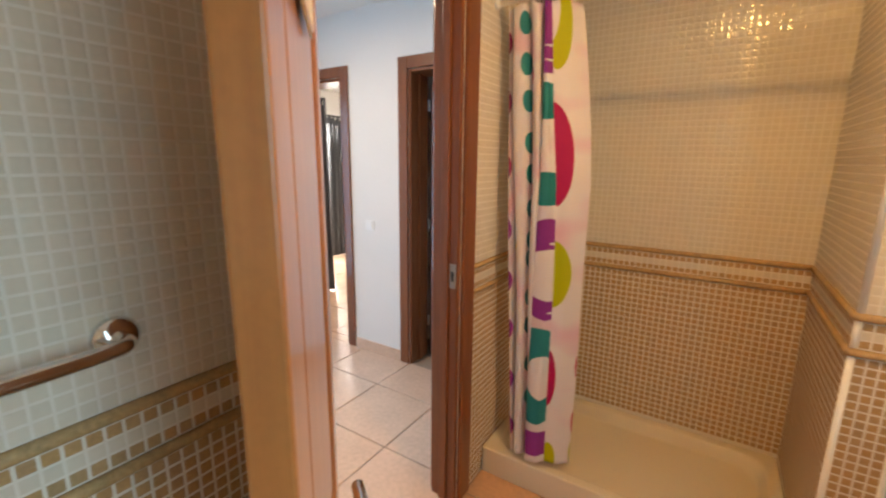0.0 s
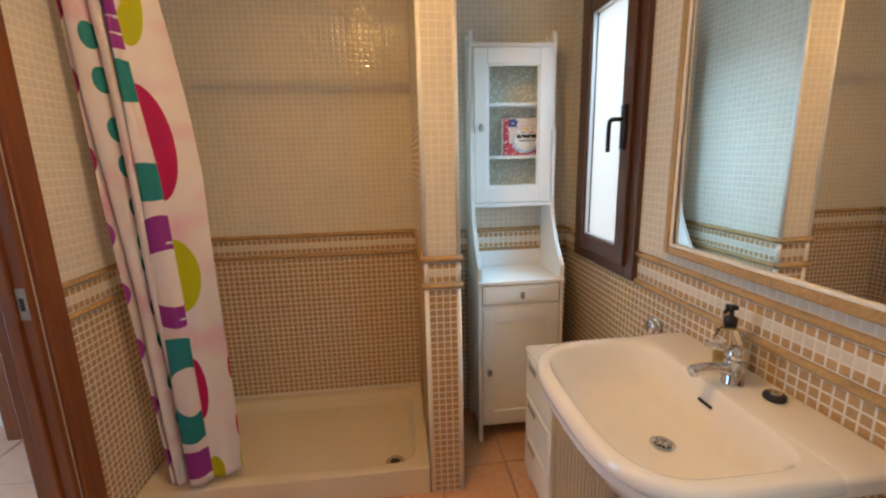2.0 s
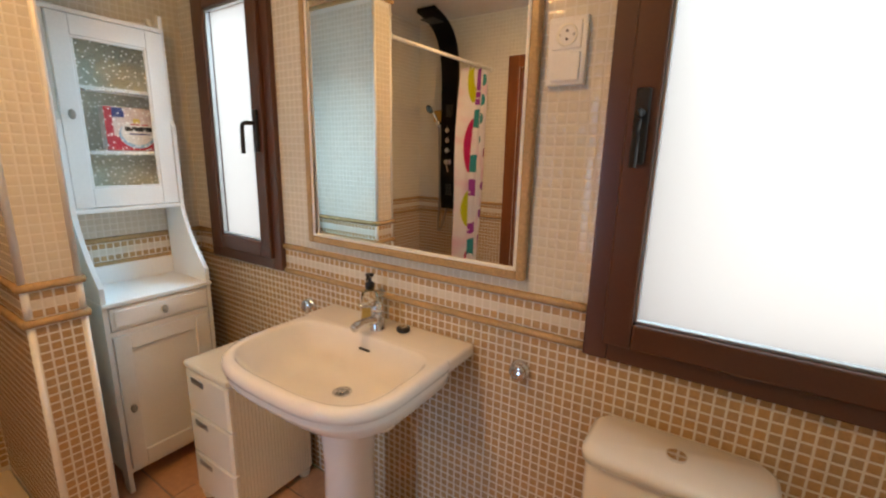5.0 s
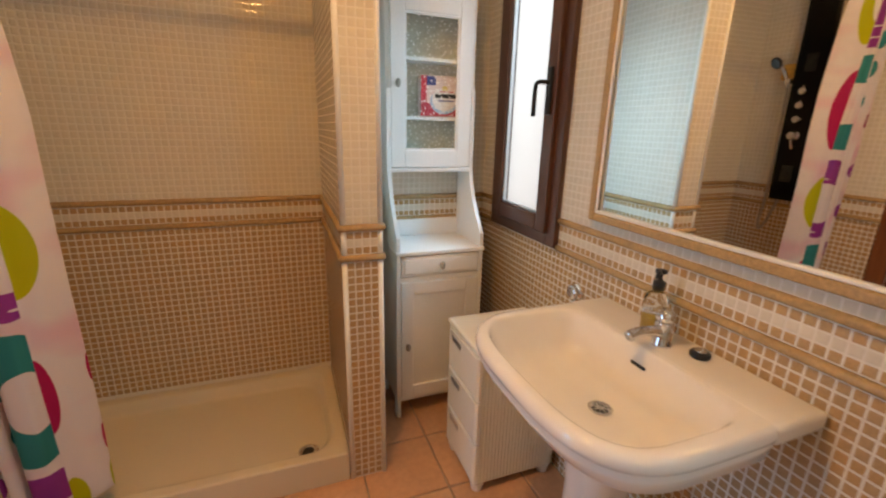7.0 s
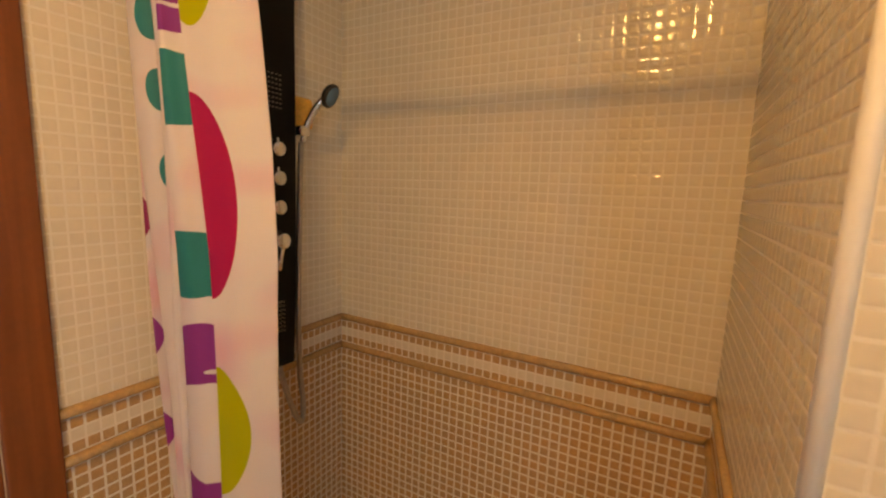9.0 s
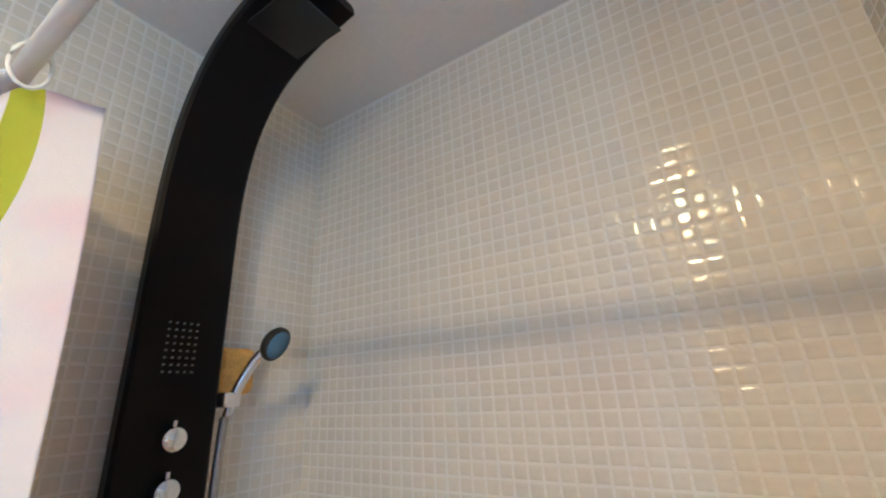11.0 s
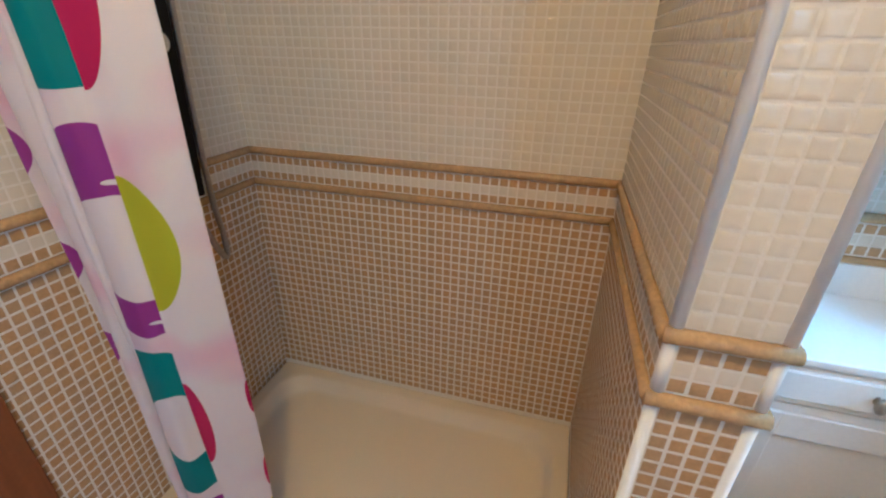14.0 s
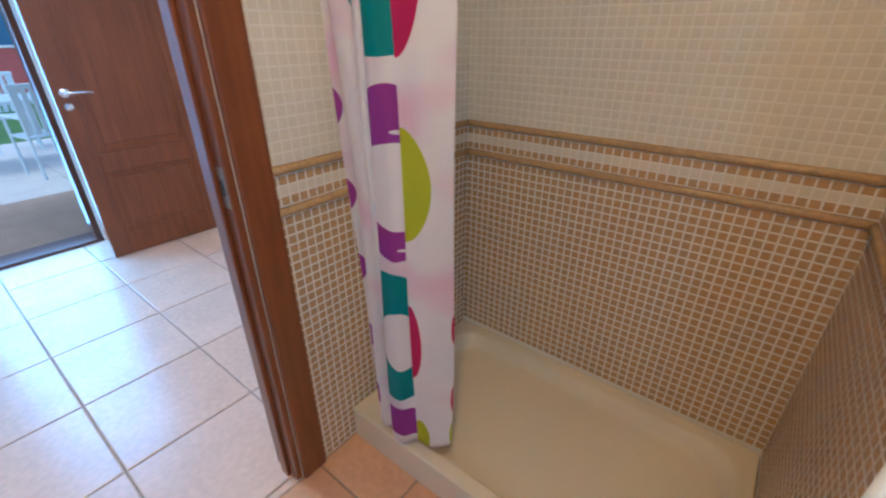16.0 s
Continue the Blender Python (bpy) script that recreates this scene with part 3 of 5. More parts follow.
# ---- mirror, socket, taps on the window wall ----
def mirror():
    t = thing("wall_mirror", "large rectangular mirror with tan stone-look frame", "mirror")
    y0, y1, z0, z1, w = -1.891, -0.966, 1.094, 2.003, 0.027
    x1 = XW - 0.010
    for b in ((y0, z0, y0 + w, z1), (y1 - w, z0, y1, z1), (y0 + w, z0, y1 - w, z0 + w), (y0 + w, z1 - w, y1 - w, z1)):
        part("frame", box(x1 - 0.020, b[0], b[1], XW, b[2], b[3], 0.007, 3), M["travertine"], t)
    hy, hz = (y1 - y0) / 2 - w + 0.003, (z1 - z0) / 2 - w + 0.003
    part("mirror_glass", box(-0.003, -hy, -hz, 0.003, hy, hz), M["mirror"], t).matrix_world = pose(XW - 0.014, (y0 + y1) / 2, (z0 + z1) / 2, 0, -0.25, -0.3)
    for b in ((y0 + w, z0 + w, y0 + w + 0.010, z1 - w), (y1 - w - 0.010, z0 + w, y1 - w, z1 - w), (y0 + w, z0 + w, y1 - w, z0 + w + 0.010)):
        part("inner_bead", box(XW - 0.026, b[0], b[1], XW - 0.018, b[2], b[3], 0.003), M["white_trim"], t, "pale inner bead")
    return t


mirror()


def socket():
    t = thing("power_socket", "white double plate with socket above a switch", "socket")
    y0, y1, z0, z1 = -2.010, -1.912, 1.627, 1.788
    x = XW - 0.010
    part("plate", box(x - 0.010, y0, z0, XW, y1, z1, 0.004), M["white_paint"], t)
    yc = (y0 + y1) / 2
    s = part("socket_face", lathe([(0.0, 0), (0.019, 0), (0.021, 0.002), (0.027, 0.004), (0.027, 0.0), (0.030, 0.0)], (x - 0.013, yc, 1.744), 28, (-1, 0, 0)), M["white_plastic"], t, smooth=True)
    part("insert", box(x - 0.014, y0 + 0.012, 1.711, x - 0.008, y1 - 0.012, 1.777, 0.003), M["white_paint"], t)
    for dz in (-0.0095, 0.0095):
        part("pin_hole", cyl((x - 0.0160, yc, 1.744 + dz), (x - 0.012, yc, 1.744 + dz), 0.0032, n=12), M["black_plastic"], s)
    for dy in (-0.017, 0.017):
        part("earth_clip", box(x - 0.018, yc + dy - 0.002, 1.741, x - 0.013, yc + dy + 0.002, 1.747), M["steel"], s)
    part("rocker", box(x - 0.017, y0 + 0.012, 1.637, x - 0.009, y1 - 0.012, 1.703, 0.003), M["white_paint"], t)


socket()


def stop_valve(y, z):
    t = thing("stop_valve", "round chrome stop valve on the tiled wall", "valve", "stop valves")
    x = XW - 0.006
    part("rose", lathe([(0.0, 0), (0.031, 0), (0.031, 0.004), (0.026, 0.010), (0.014, 0.012), (0.014, 0.018), (0.0, 0.018)], (x, y, z), 28, (-1, 0, 0)), M["chrome"], t, smooth=True)
    part("knob", lathe([(0.0, 0), (0.022, 0.0), (0.0265, 0.004), (0.0275, 0.012), (0.024, 0.017), (0.012, 0.019), (0.0, 0.0195)], (x - 0.014, y, z), 28, (-1, 0, 0)), M["chrome"], t, smooth=True)
    part("grip", box(x - 0.038, y - 0.0035, z - 0.020, x - 0.031, y + 0.0035, z + 0.020, 0.003), M["chrome"], t)


stop_valve(-0.934, 0.811)
stop_valve(-1.892, 0.811)


# ---- basin ----
BY = -1.402


def oval(cx, hx, hy, z, n=4.5, k=72, cy=BY, back=0):
    out = []
    back = back or n
    for i in range(k):
        a = 2 * math.pi * i / k
        c, s = math.cos(a), math.sin(a)
        e = n if c < 0 else n + (back - n) * min(1, c * 3)
        r = (abs(c) ** e + abs(s) ** e) ** (-1 / e)
        out.append((cx + hx * r * c, cy + hy * r * s, z))
    return out


def basin():
    t = thing("wash_basin", "white porcelain pedestal basin with deep bowl", "basin")
    c = 1.716
    rings = [oval(c + 0.08, 0.06, 0.075, 0.66, 2.2), oval(c + 0.06, 0.13, 0.16, 0.675, 2.6), oval(c + 0.03, 0.20, 0.255, 0.715, 3.2), oval(c + 0.008, 0.232, 0.312, 0.765, 3.4, back=7), oval(c, 0.240, 0.314, 0.786, 3.1, back=7), oval(c, 0.2445, 0.3185, 0.797, 3.1, back=7), oval(c, 0.2405, 0.3145, 0.804, 3.1, back=7), oval(c, 0.2420, 0.3160, 0.809, 3.1, back=7), oval(c, 0.250, 0.326, 0.818, 3.1, back=7), oval(c, 0.2515, 0.3275, 0.828, 3.1, back=7),
             oval(c, 0.249, 0.325, 0.838, 3.1, back=7), oval(c, 0.243, 0.320, 0.847, 3.1, back=7), oval(c, 0.234, 0.311, 0.850, 3.1, back=7), oval(c - 0.030, 0.188, 0.290, 0.849, 3.4, back=6), oval(c - 0.030, 0.183, 0.285, 0.847, 3.4, back=6), oval(c - 0.030, 0.179, 0.281, 0.840, 3.4, back=6),
             oval(c - 0.029, 0.174, 0.275, 0.82, 3.3, back=5), oval(c - 0.018, 0.150, 0.252, 0.760, 3.0, back=5), oval(c - 0.008, 0.128, 0.225, 0.726, 2.8, back=4), oval(c + 0.004, 0.098, 0.175, 0.711, 2.6), oval(c + 0.02, 0.05, 0.07, 0.699, 2.2), oval(c + 0.035, 0.024, 0.024, 0.694, 2)]
    part("bowl", loft(rings), M["porcelain"], t, smooth=True)
    part("back_ledge", box(XW - 0.158, BY - 0.3265, 0.806, XW, BY + 0.3265, 0.8504, 0.012, 5), M["porcelain"], t, smooth=True)
    prof = [(0.115, 0.0), (0.112, 0.02), (0.092, 0.06), (0.082, 0.25), (0.080, 0.45), (0.092, 0.62), (0.105, 0.69)]
    px = 1.775
    part("pedestal", loft([oval(px, r, r * 0.92, z, 2.6, 40) for r, z in prof]), M["porcelain"], t, smooth=True)
    d = part("drain", lathe([(0.0, 0.0), (0.030, 0.0), (0.031, 0.003), (0.024, 0.005), (0.021, 0.001), (0.0, 0.0)], (c + 0.035, BY, 0.696), 28), M["chrome"], t, "chrome waste ring", True)
    part("waste_cross", cyl((c + 0.035, BY, 0.6975), (c + 0.035, BY, 0.6985), 0.018), M["black_plastic"], d)
    for k in range(4):
        a = math.pi * k / 4
        q = Vector((math.cos(a), math.sin(a), 0)) * 0.019
        part("grid_bar", tube([Vector((c + 0.035, BY, 0.6995)) - q, Vector((c + 0.035, BY, 0.6995)) + q], 0.0022, 6), M["chrome"], d)
    ov = part("overflow", box(-0.003, -0.024, -0.0045, 0.003, 0.024, 0.0045, 0.0028, 3), M["black_plastic"], t, "dark overflow slot")
    ov.matrix_world = pose(c + 0.1395, BY, 0.803, 0, 12, 0)
    part("trap", tube(spline([(1.82, BY - 0.05, 0.56), (1.86, BY - 0.08, 0.54), (1.90, BY - 0.09, 0.55), (XW - 0.01, BY - 0.09, 0.55)], 4), 0.019), M["white_plastic"], t, "cream plastic waste pipe", True)
    for y in (BY - 0.19, BY + 0.19):
        part("fixing_bolt", cyl((XW - 0.045, y, 0.745), (XW, y, 0.745), 0.012), M["chrome"], t)


basin()


def mixer_tap():
    t = thing("basin_tap", "chrome single-lever basin mixer tap", "tap")
    x, y, z = XW - 0.102, BY + 0.004, 0.850
    part("body", lathe([(0.0, 0), (0.026, 0), (0.026, 0.006), (0.0235, 0.010), (0.0235, 0.060), (0.0225, 0.066), (0.0, 0.068)], (x, y, z), 28), M["chrome"], t, smooth=True)
    part("spout", tube(spline([(x, y, z + 0.034), (x - 0.045, y, z + 0.046), (x - 0.095, y, z + 0.047), (x - 0.117, y, z + 0.041)], 5), [0.016] * 4 + [0.0145] * 12), M["chrome"], t, smooth=True)
    part("aerator", cyl((x - 0.108, y, z + 0.032), (x - 0.108, y, z + 0.05), 0.011), M["steel"], t)
    lev = part("cap", lathe([(0.0, 0), (0.0225, 0), (0.024, 0.006), (0.022, 0.024), (0.013, 0.031), (0.0, 0.033)], (x, y, z + 0.069), 28), M["chrome"], t, smooth=True)
    part("lever", tube([(x - 0.004, y, z + 0.090), (x - 0.04, y + 0.002, z + 0.099), (x - 0.080, y + 0.004, z + 0.110)], [0.010, 0.009, 0.0075]), M["chrome"], lev, smooth=True)


mixer_tap()


def soap_bottle():
    t = thing("soap_dispenser", "clear soap bottle with black pump, part full", "soap dispenser")
    x, y, z = XW - 0.072, BY + 0.066, 0.851
    part("bottle", lathe([(0.0, 0), (0.029, 0), (0.032, 0.004), (0.032, 0.095), (0.028, 0.112), (0.013, 0.122), (0.013, 0.130), (0.0, 0.130)], (x, y, z), 28), M["bottle"], t, "clear plastic bottle", True)
    part("soap", lathe([(0.0, 0.003), (0.027, 0.003), (0.029, 0.006), (0.029, 0.060), (0.0, 0.060)], (x, y, z), 24), M["soap"], t, "yellow liquid soap", True)
    p = part("pump", lathe([(0.0, 0.128), (0.0165, 0.128), (0.0165, 0.150), (0.010, 0.153), (0.006, 0.156), (0.006, 0.172), (0.015, 0.174), (0.015, 0.182), (0.0, 0.184)], (x, y, z), 24), M["black_plastic"], t, "black pump head", True)
    part("nozzle", tube([(x, y, z + 0.178), (x - 0.022, y - 0.012, z + 0.179), (x - 0.038, y - 0.021, z + 0.172)], [0.006, 0.0055, 0.0045]), M["black_plastic"], p, smooth=True)


soap_bottle()
pl = thing("basin_plug", "round black rubber basin plug lying on the basin", "plug")
part("disc", lathe([(0.0, 0), (0.020, 0), (0.024, 0.004), (0.024, 0.012), (0.021, 0.016), (0.0, 0.014)], (XW - 0.063, BY - 0.078, 0.850), 28), M["black_plastic"], pl, smooth=True)
part("ring", lathe([(0.012, 0.015), (0.014, 0.018), (0.010, 0.019), (0.0, 0.018)], (XW - 0.063, BY - 0.078, 0.850), 20), M["chrome"], pl, smooth=True)


# ---- plastic drawer tower ----
def drawer_tower():
    t = thing("drawer_tower", "cream plastic three-drawer tower with ribbed sides", "drawers")
    x0, x1, y0, y1, top = 1.633, 1.995, -0.935, -0.640, 0.630
    part("carcass", box(x0 + 0.016, y0 + 0.008, 0.035, x1, y1 - 0.008, top - 0.02, 0.006), M["white_plastic"], t)
    part("top", box(x0 - 0.006, y0 - 0.006, top - 0.026, x1 + 0.002, y1 + 0.006, top, 0.010, 3), M["white_plastic"], t)
    n = 23
    for k in range(n):
        xx = x0 + 0.028 + (x1 - x0 - 0.04) * k / (n - 1)
        part("rib", cyl((xx, y0 + 0.0075, 0.045), (xx, y0 + 0.0075, top - 0.027), 0.0054, n=10), M["white_plastic"], t)
    h = (top - 0.03 - 0.045) / 3
    for k in range(3):
        z0 = 0.045 + k * h
        rings = []
        for dx, ins in ((0.018, 0.0), (0.004, 0.0), (0.0, 0.004), (-0.004, 0.014)):
            rings.append([(x0 + dx, y0 + ins, z0 + 0.003 + ins * 0.5), (x0 + dx, y1 - ins, z0 + 0.003 + ins * 0.5), (x0 + dx, y1 - ins, z0 + h - 0.003 - ins * 0.5), (x0 + dx, y0 + ins, z0 + h - 0.003 - ins * 0.5)])
        d = part("drawer", loft(rings), M["white_plastic"], t)
        part("handle_slot", box(x0 - 0.0065, y1 - 0.135, z0 + h - 0.052, x0 + 0.002, y1 - 0.045, z0 + h - 0.026, 0.003), M["steel"], d, "grey recessed grip")
    for x in (x0 + 0.03, x1 - 0.03):
        for y in (y0 + 0.03, y1 - 0.03):
            part("foot", cyl((x, y, 0), (x, y, 0.037), 0.022, 0.029, 16), M["white_plastic"], t)


drawer_tower()


# ---- tall white cabinet ----
def knob(parent, x, y, z):
    k = part("knob", lathe([(0.0, 0), (0.007, 0), (0.006, 0.010), (0.013, 0.014), (0.014, 0.020), (0.009, 0.025), (0.0, 0.026)], (x, y, z), 20, (0, -1, 0)), M["pewter"], parent, "oval pewter knob", True)
    k.data.transform(Matrix.Translation((x, y, z)) @ Matrix.Diagonal((0.85, 1, 1.35, 1)) @ Matrix.Translation((-x, -y, -z)))


def cabinet():
    t = thing("tall_cabinet", "white painted tall bathroom cabinet with glazed door", "cabinet")
    x0, x1, yb, yf, yu = 1.470, 1.890, NICHE - 0.012, -0.395, -0.215
    outline = [(yb, 0.0), (yb, 1.969)] + [(yb - 0.006, 1.999), (yb - 0.022, 2.004), (yb - 0.035, 1.979), (yb - 0.06, 1.967), (yu + 0.03, 1.967), (yu + 0.012, 2.004), (yu - 0.002, 1.999), (yu - 0.004, 1.969)]
    outline += [(yu - 0.004, 1.574), (yu - 0.012, 1.559), (yu - 0.022, 1.544), (yu - 0.022, 1.214)]
    for k in range(1, 9):
        a = k / 8
        outline.append((yu - 0.022 - (yf - yu + 0.022) * -1 * a ** 1.7, 1.214 - 0.30 * a))
    outline += [(yf, 0.86), (yf, 0.05), (yf, 0.0), (yf + 0.05, 0.0), (yf + 0.06, 0.085), (yb - 0.06, 0.085), (yb - 0.05, 0.0)]
    for x in (x0, x1 - 0.018):
        part("side_panel", extrude_outline(outline, "x", x, x + 0.018, 0.0015), M["white_paint"], t)
    a, b = x0 + 0.018, x1 - 0.018
    part("worktop", box(x0 - 0.004, yf - 0.008, 0.832, x1 + 0.004, yb, 0.852, 0.004), M["white_paint"], t)
    part("bottom_shelf", box(a, yf + 0.01, 0.085, b, yb, 0.103), M["white_paint"], t)
    part("lower_back", box(a, yb - 0.008, 0.103, b, yb, 0.832), M["white_paint"], t)
    part("back_board", box(a, yb - 0.010, 0.852, b, yb, 0.935, 0.002), M["white_paint"], t)
    part("upper_bottom", box(x0 + 0.001, yu - 0.022, 1.186, x1 - 0.001, yb, 1.204, 0.003), M["white_paint"], t)
    part("upper_top", box(x0 + 0.001, yu - 0.010, 1.929, x1 - 0.001, yb, 1.947, 0.003), M["white_paint"], t)
    gal = [(a, 1.947), (b, 1.947), (b, 1.986)] + [(b - (b - a) * k / 12, 1.986 - 0.016 * math.sin(math.pi * k / 12)) for k in range(1, 12)] + [(a, 1.986)]
    part("gallery_board", extrude_outline(gal, "y", yb - 0.014, yb, 0.001), M["white_paint"], t)
    part("upper_back", box(a, yb - 0.008, 1.204, b, yb, 1.929), M["lining"], t, "grey-green back lining")
    for z in (1.419, 1.669):
        part("shelf", box(a, yu + 0.014, z, b, yb - 0.008, z + 0.014), M["white_paint"], t)
    # glazed door
    d = part("glazed_door", box(a + 0.002, yu - 0.020, 1.208, a + 0.065, yu, 1.925, 0.003), M["white_paint"], t)
    for p in ((b - 0.065, 1.208, b - 0.002, 1.925), (a + 0.065, 1.208, b - 0.065, 1.284), (a + 0.065, 1.854, b - 0.065, 1.925)):
        part("door_bar", box(p[0], yu - 0.020, p[1], p[2], yu, p[3], 0.003), M["white_paint"], d)
    for p in ((a + 0.065, 1.284, a + 0.074, 1.854), (b - 0.074, 1.284, b - 0.065, 1.854), (a + 0.074, 1.284, b - 0.074, 1.293), (a + 0.074, 1.845, b - 0.074, 1.854)):
        part("bead", box(p[0], yu - 0.016, p[1], p[2], yu - 0.004, p[3], 0.002), M["white_paint"], d)
    g = part("pane", box(a + 0.066, yu - 0.010, 1.285, b - 0.066, yu - 0.007, 1.853), M["dotted"], d, "clear glass pane with small pale dots")
    g.visible_shadow = False
    knob(d, a + 0.030, yu - 0.020, 1.566)
    # drawer and lower door
    dr = part("drawer", box(a + 0.003, yf - 0.002, 0.734, b - 0.003, yf + 0.018, 0.828, 0.003), M["white_paint"], t)
    part("drawer_field", box(a + 0.016, yf - 0.006, 0.746, b - 0.016, yf, 0.816, 0.004), M["white_paint"], dr)
    knob(dr, (a + b) / 2, yf - 0.006, 0.782)
    part("divider", box(a, yf + 0.002, 0.708, b, yf + 0.02, 0.730), M["white_paint"], t)
    lo = part("lower_door", box(a + 0.003, yf - 0.002, 0.106, a + 0.062, yf + 0.018, 0.706, 0.003), M["white_paint"], t)
    for p in ((b - 0.062, 0.106, b - 0.003, 0.706), (a + 0.062, 0.106, b - 0.062, 0.170), (a + 0.062, 0.642, b - 0.062, 0.706)):
        part("door_bar", box(p[0], yf - 0.002, p[1], p[2], yf + 0.018, p[3], 0.003), M["white_paint"], lo)
    part("door_panel", box(a + 0.060, yf + 0.006, 0.168, b - 0.060, yf + 0.012, 0.644), M["white_paint"], lo)
    knob(lo, a + 0.032, yf - 0.002, 0.39)
    return a, b, yu, yb


CA, CB, CYU, CYB = cabinet()


def packet():
    """A bag of folded paper goods standing on the shelf: red and pale, with blue corner."""
    t = thing("paper_packet", "red and white printed packet on the cabinet shelf", "packet")
    x0, x1, y1, z0, z1 = CA + 0.155, CA + 0.352, CYU + 0.035, 1.4335, 1.615
    y = y1
    part("packet_body", box(x0, y, z0, x1, y + 0.06, z1, 0.012, 3), M["paper_pink"], t)
    def patch(nm, a0, b0, a1, b1, m, off):
        part(nm, box(x0 + a0 * (x1 - x0), y - off, z0 + b0 * (z1 - z0), x0 + a1 * (x1 - x0), y + 0.002, z0 + b1 * (z1 - z0), 0.0004, 1), M[m], t)
    patch("red_field", 0.0, 0.02, 1.0, 0.34, "paper_red", 0.0012)
    patch("red_edge", 0.0, 0.30, 0.14, 0.98, "paper_red", 0.0014)
    patch("blue_corner", 0.14, 0.76, 0.36, 0.97, "paper_blue", 0.0016)
    part("pale_oval", lathe([(0.0, 0), (1.0, 0), (0.98, 0.03), (0.0, 0.03)], (0, 0, 0), 32, (0, -1, 0)), M["paper_sky"], t).matrix_world = Matrix.Translation((x0 + 0.112, y - 0.0004, z0 + 0.066)) @ Matrix.Diagonal((0.068, 0.05, 0.055, 1))
    part("white_oval", lathe([(0.0, 0), (1.0, 0), (0.98, 0.03), (0.0, 0.03)], (0, 0, 0), 32, (0, -1, 0)), M["paper_white"], t).matrix_world = Matrix.Translation((x0 + 0.114, y - 0.0014, z0 + 0.076)) @ Matrix.Diagonal((0.062, 0.05, 0.050, 1))
    patch("name_bar", 0.34, 0.46, 0.90, 0.56, "black_plastic", 0.0042)
    patch("crest", 0.52, 0.64, 0.64, 0.74, "poster", 0.0042)
    patch("text_bar", 0.45, 0.60, 0.80, 0.625, "paper_red", 0.0044)
    patch("text_bar", 0.42, 0.38, 0.82, 0.41, "paper_blue", 0.0042)


packet()


# ---- shower panel, hand shower, rod, curtain ----
def shower_panel():
    t = thing("shower_column", "tall black shower column with curved overhead arm", "shower column")
    y0, y1 = -0.440, -0.278
    prof = [(0.03, 0.975), (0.045, 1.3), (0.05, 1.75), (0.052, 2.02), (0.062, 2.14), (0.088, 2.24), (0.135, 2.325), (0.20, 2.385), (0.29, 2.425), (0.40, 2.452)]
    pts = spline([(x, 0, z) for x, z in prof], 5)
    rings = []
    for i, p in enumerate(pts):
        d = (pts[min(i + 1, len(pts) - 1)] - pts[max(i - 1, 0)]).normalized()
        nrm = Vector((d.z, 0, -d.x))
        a, b = p + nrm * 0.016, p - nrm * 0.016
        e = 0.006
        rings.append([(a.x, y0 + e, a.z), (a.x, y1 - e, a.z), (p.x + nrm.x * 0.010, y1, p.z + nrm.z * 0.010), (p.x - nrm.x * 0.010, y1, p.z - nrm.z * 0.010), (b.x, y1 - e, b.z), (b.x, y0 + e, b.z), (p.x - nrm.x * 0.010, y0, p.z - nrm.z * 0.010), (p.x + nrm.x * 0.010, y0, p.z + nrm.z * 0.010)])
    bm = loft(rings)
    part("panel", bm, M["black_gloss"], t, "glossy black panel")
    part("mount", box(0.0, y0 + 0.03, 1.1, 0.036, y1 - 0.03, 2.0), M["black_plastic"], t)
    for zc in (1.78, 1.14):
        for i in range(5):
            for j in range(8):
                part("nozzle", cyl((0.056, -0.389 + i * 0.0125, zc - 0.044 + j * 0.0125), (0.0715, -0.389 + i * 0.0125, zc - 0.044 + j * 0.0125), 0.0018, n=6), M["pewter"], t)
    for z, tip in ((1.624, 90), (1.544, 90), (1.463, 180)):
        k = part("knob", lathe([(0.0, 0), (0.020, 0), (0.021, 0.004), (0.0205, 0.026), (0.018, 0.030), (0.0, 0.030)], (0.062, -0.360, z), 28, (1, 0, 0)), M["chrome"], t, "satin metal knob", True)
        a = radians(tip)
        part("pointer", cyl((0.080, -0.360 - 0.018 * math.cos(a) * -1, z + 0.018 * math.sin(a)), (0.080, -0.360 + 0.030 * math.cos(a), z + 0.030 * math.sin(a)), 0.004, n=10), M["chrome"], k)
    k = part("mixer_knob", lathe([(0.0, 0), (0.030, 0), (0.031, 0.004), (0.030, 0.012), (0.023, 0.016), (0.023, 0.042), (0.020, 0.046), (0.0, 0.046)], (0.060, -0.362, 1.369), 28, (1, 0, 0)), M["chrome"], t, "satin metal mixer knob", True)
    part("lever", tube([(0.095, -0.360, 1.362), (0.102, -0.374, 1.325), (0.107, -0.387, 1.290)], [0.007, 0.006, 0.0075]), M["chrome"], k, smooth=True)
    t.location = (0.012, 0.004, 0.005)
    part("head_nozzles", box(0.25, y0 + 0.02, 2.392, 0.385, y1 - 0.02, 2.396), M["black_plastic"], t)


shower_panel()


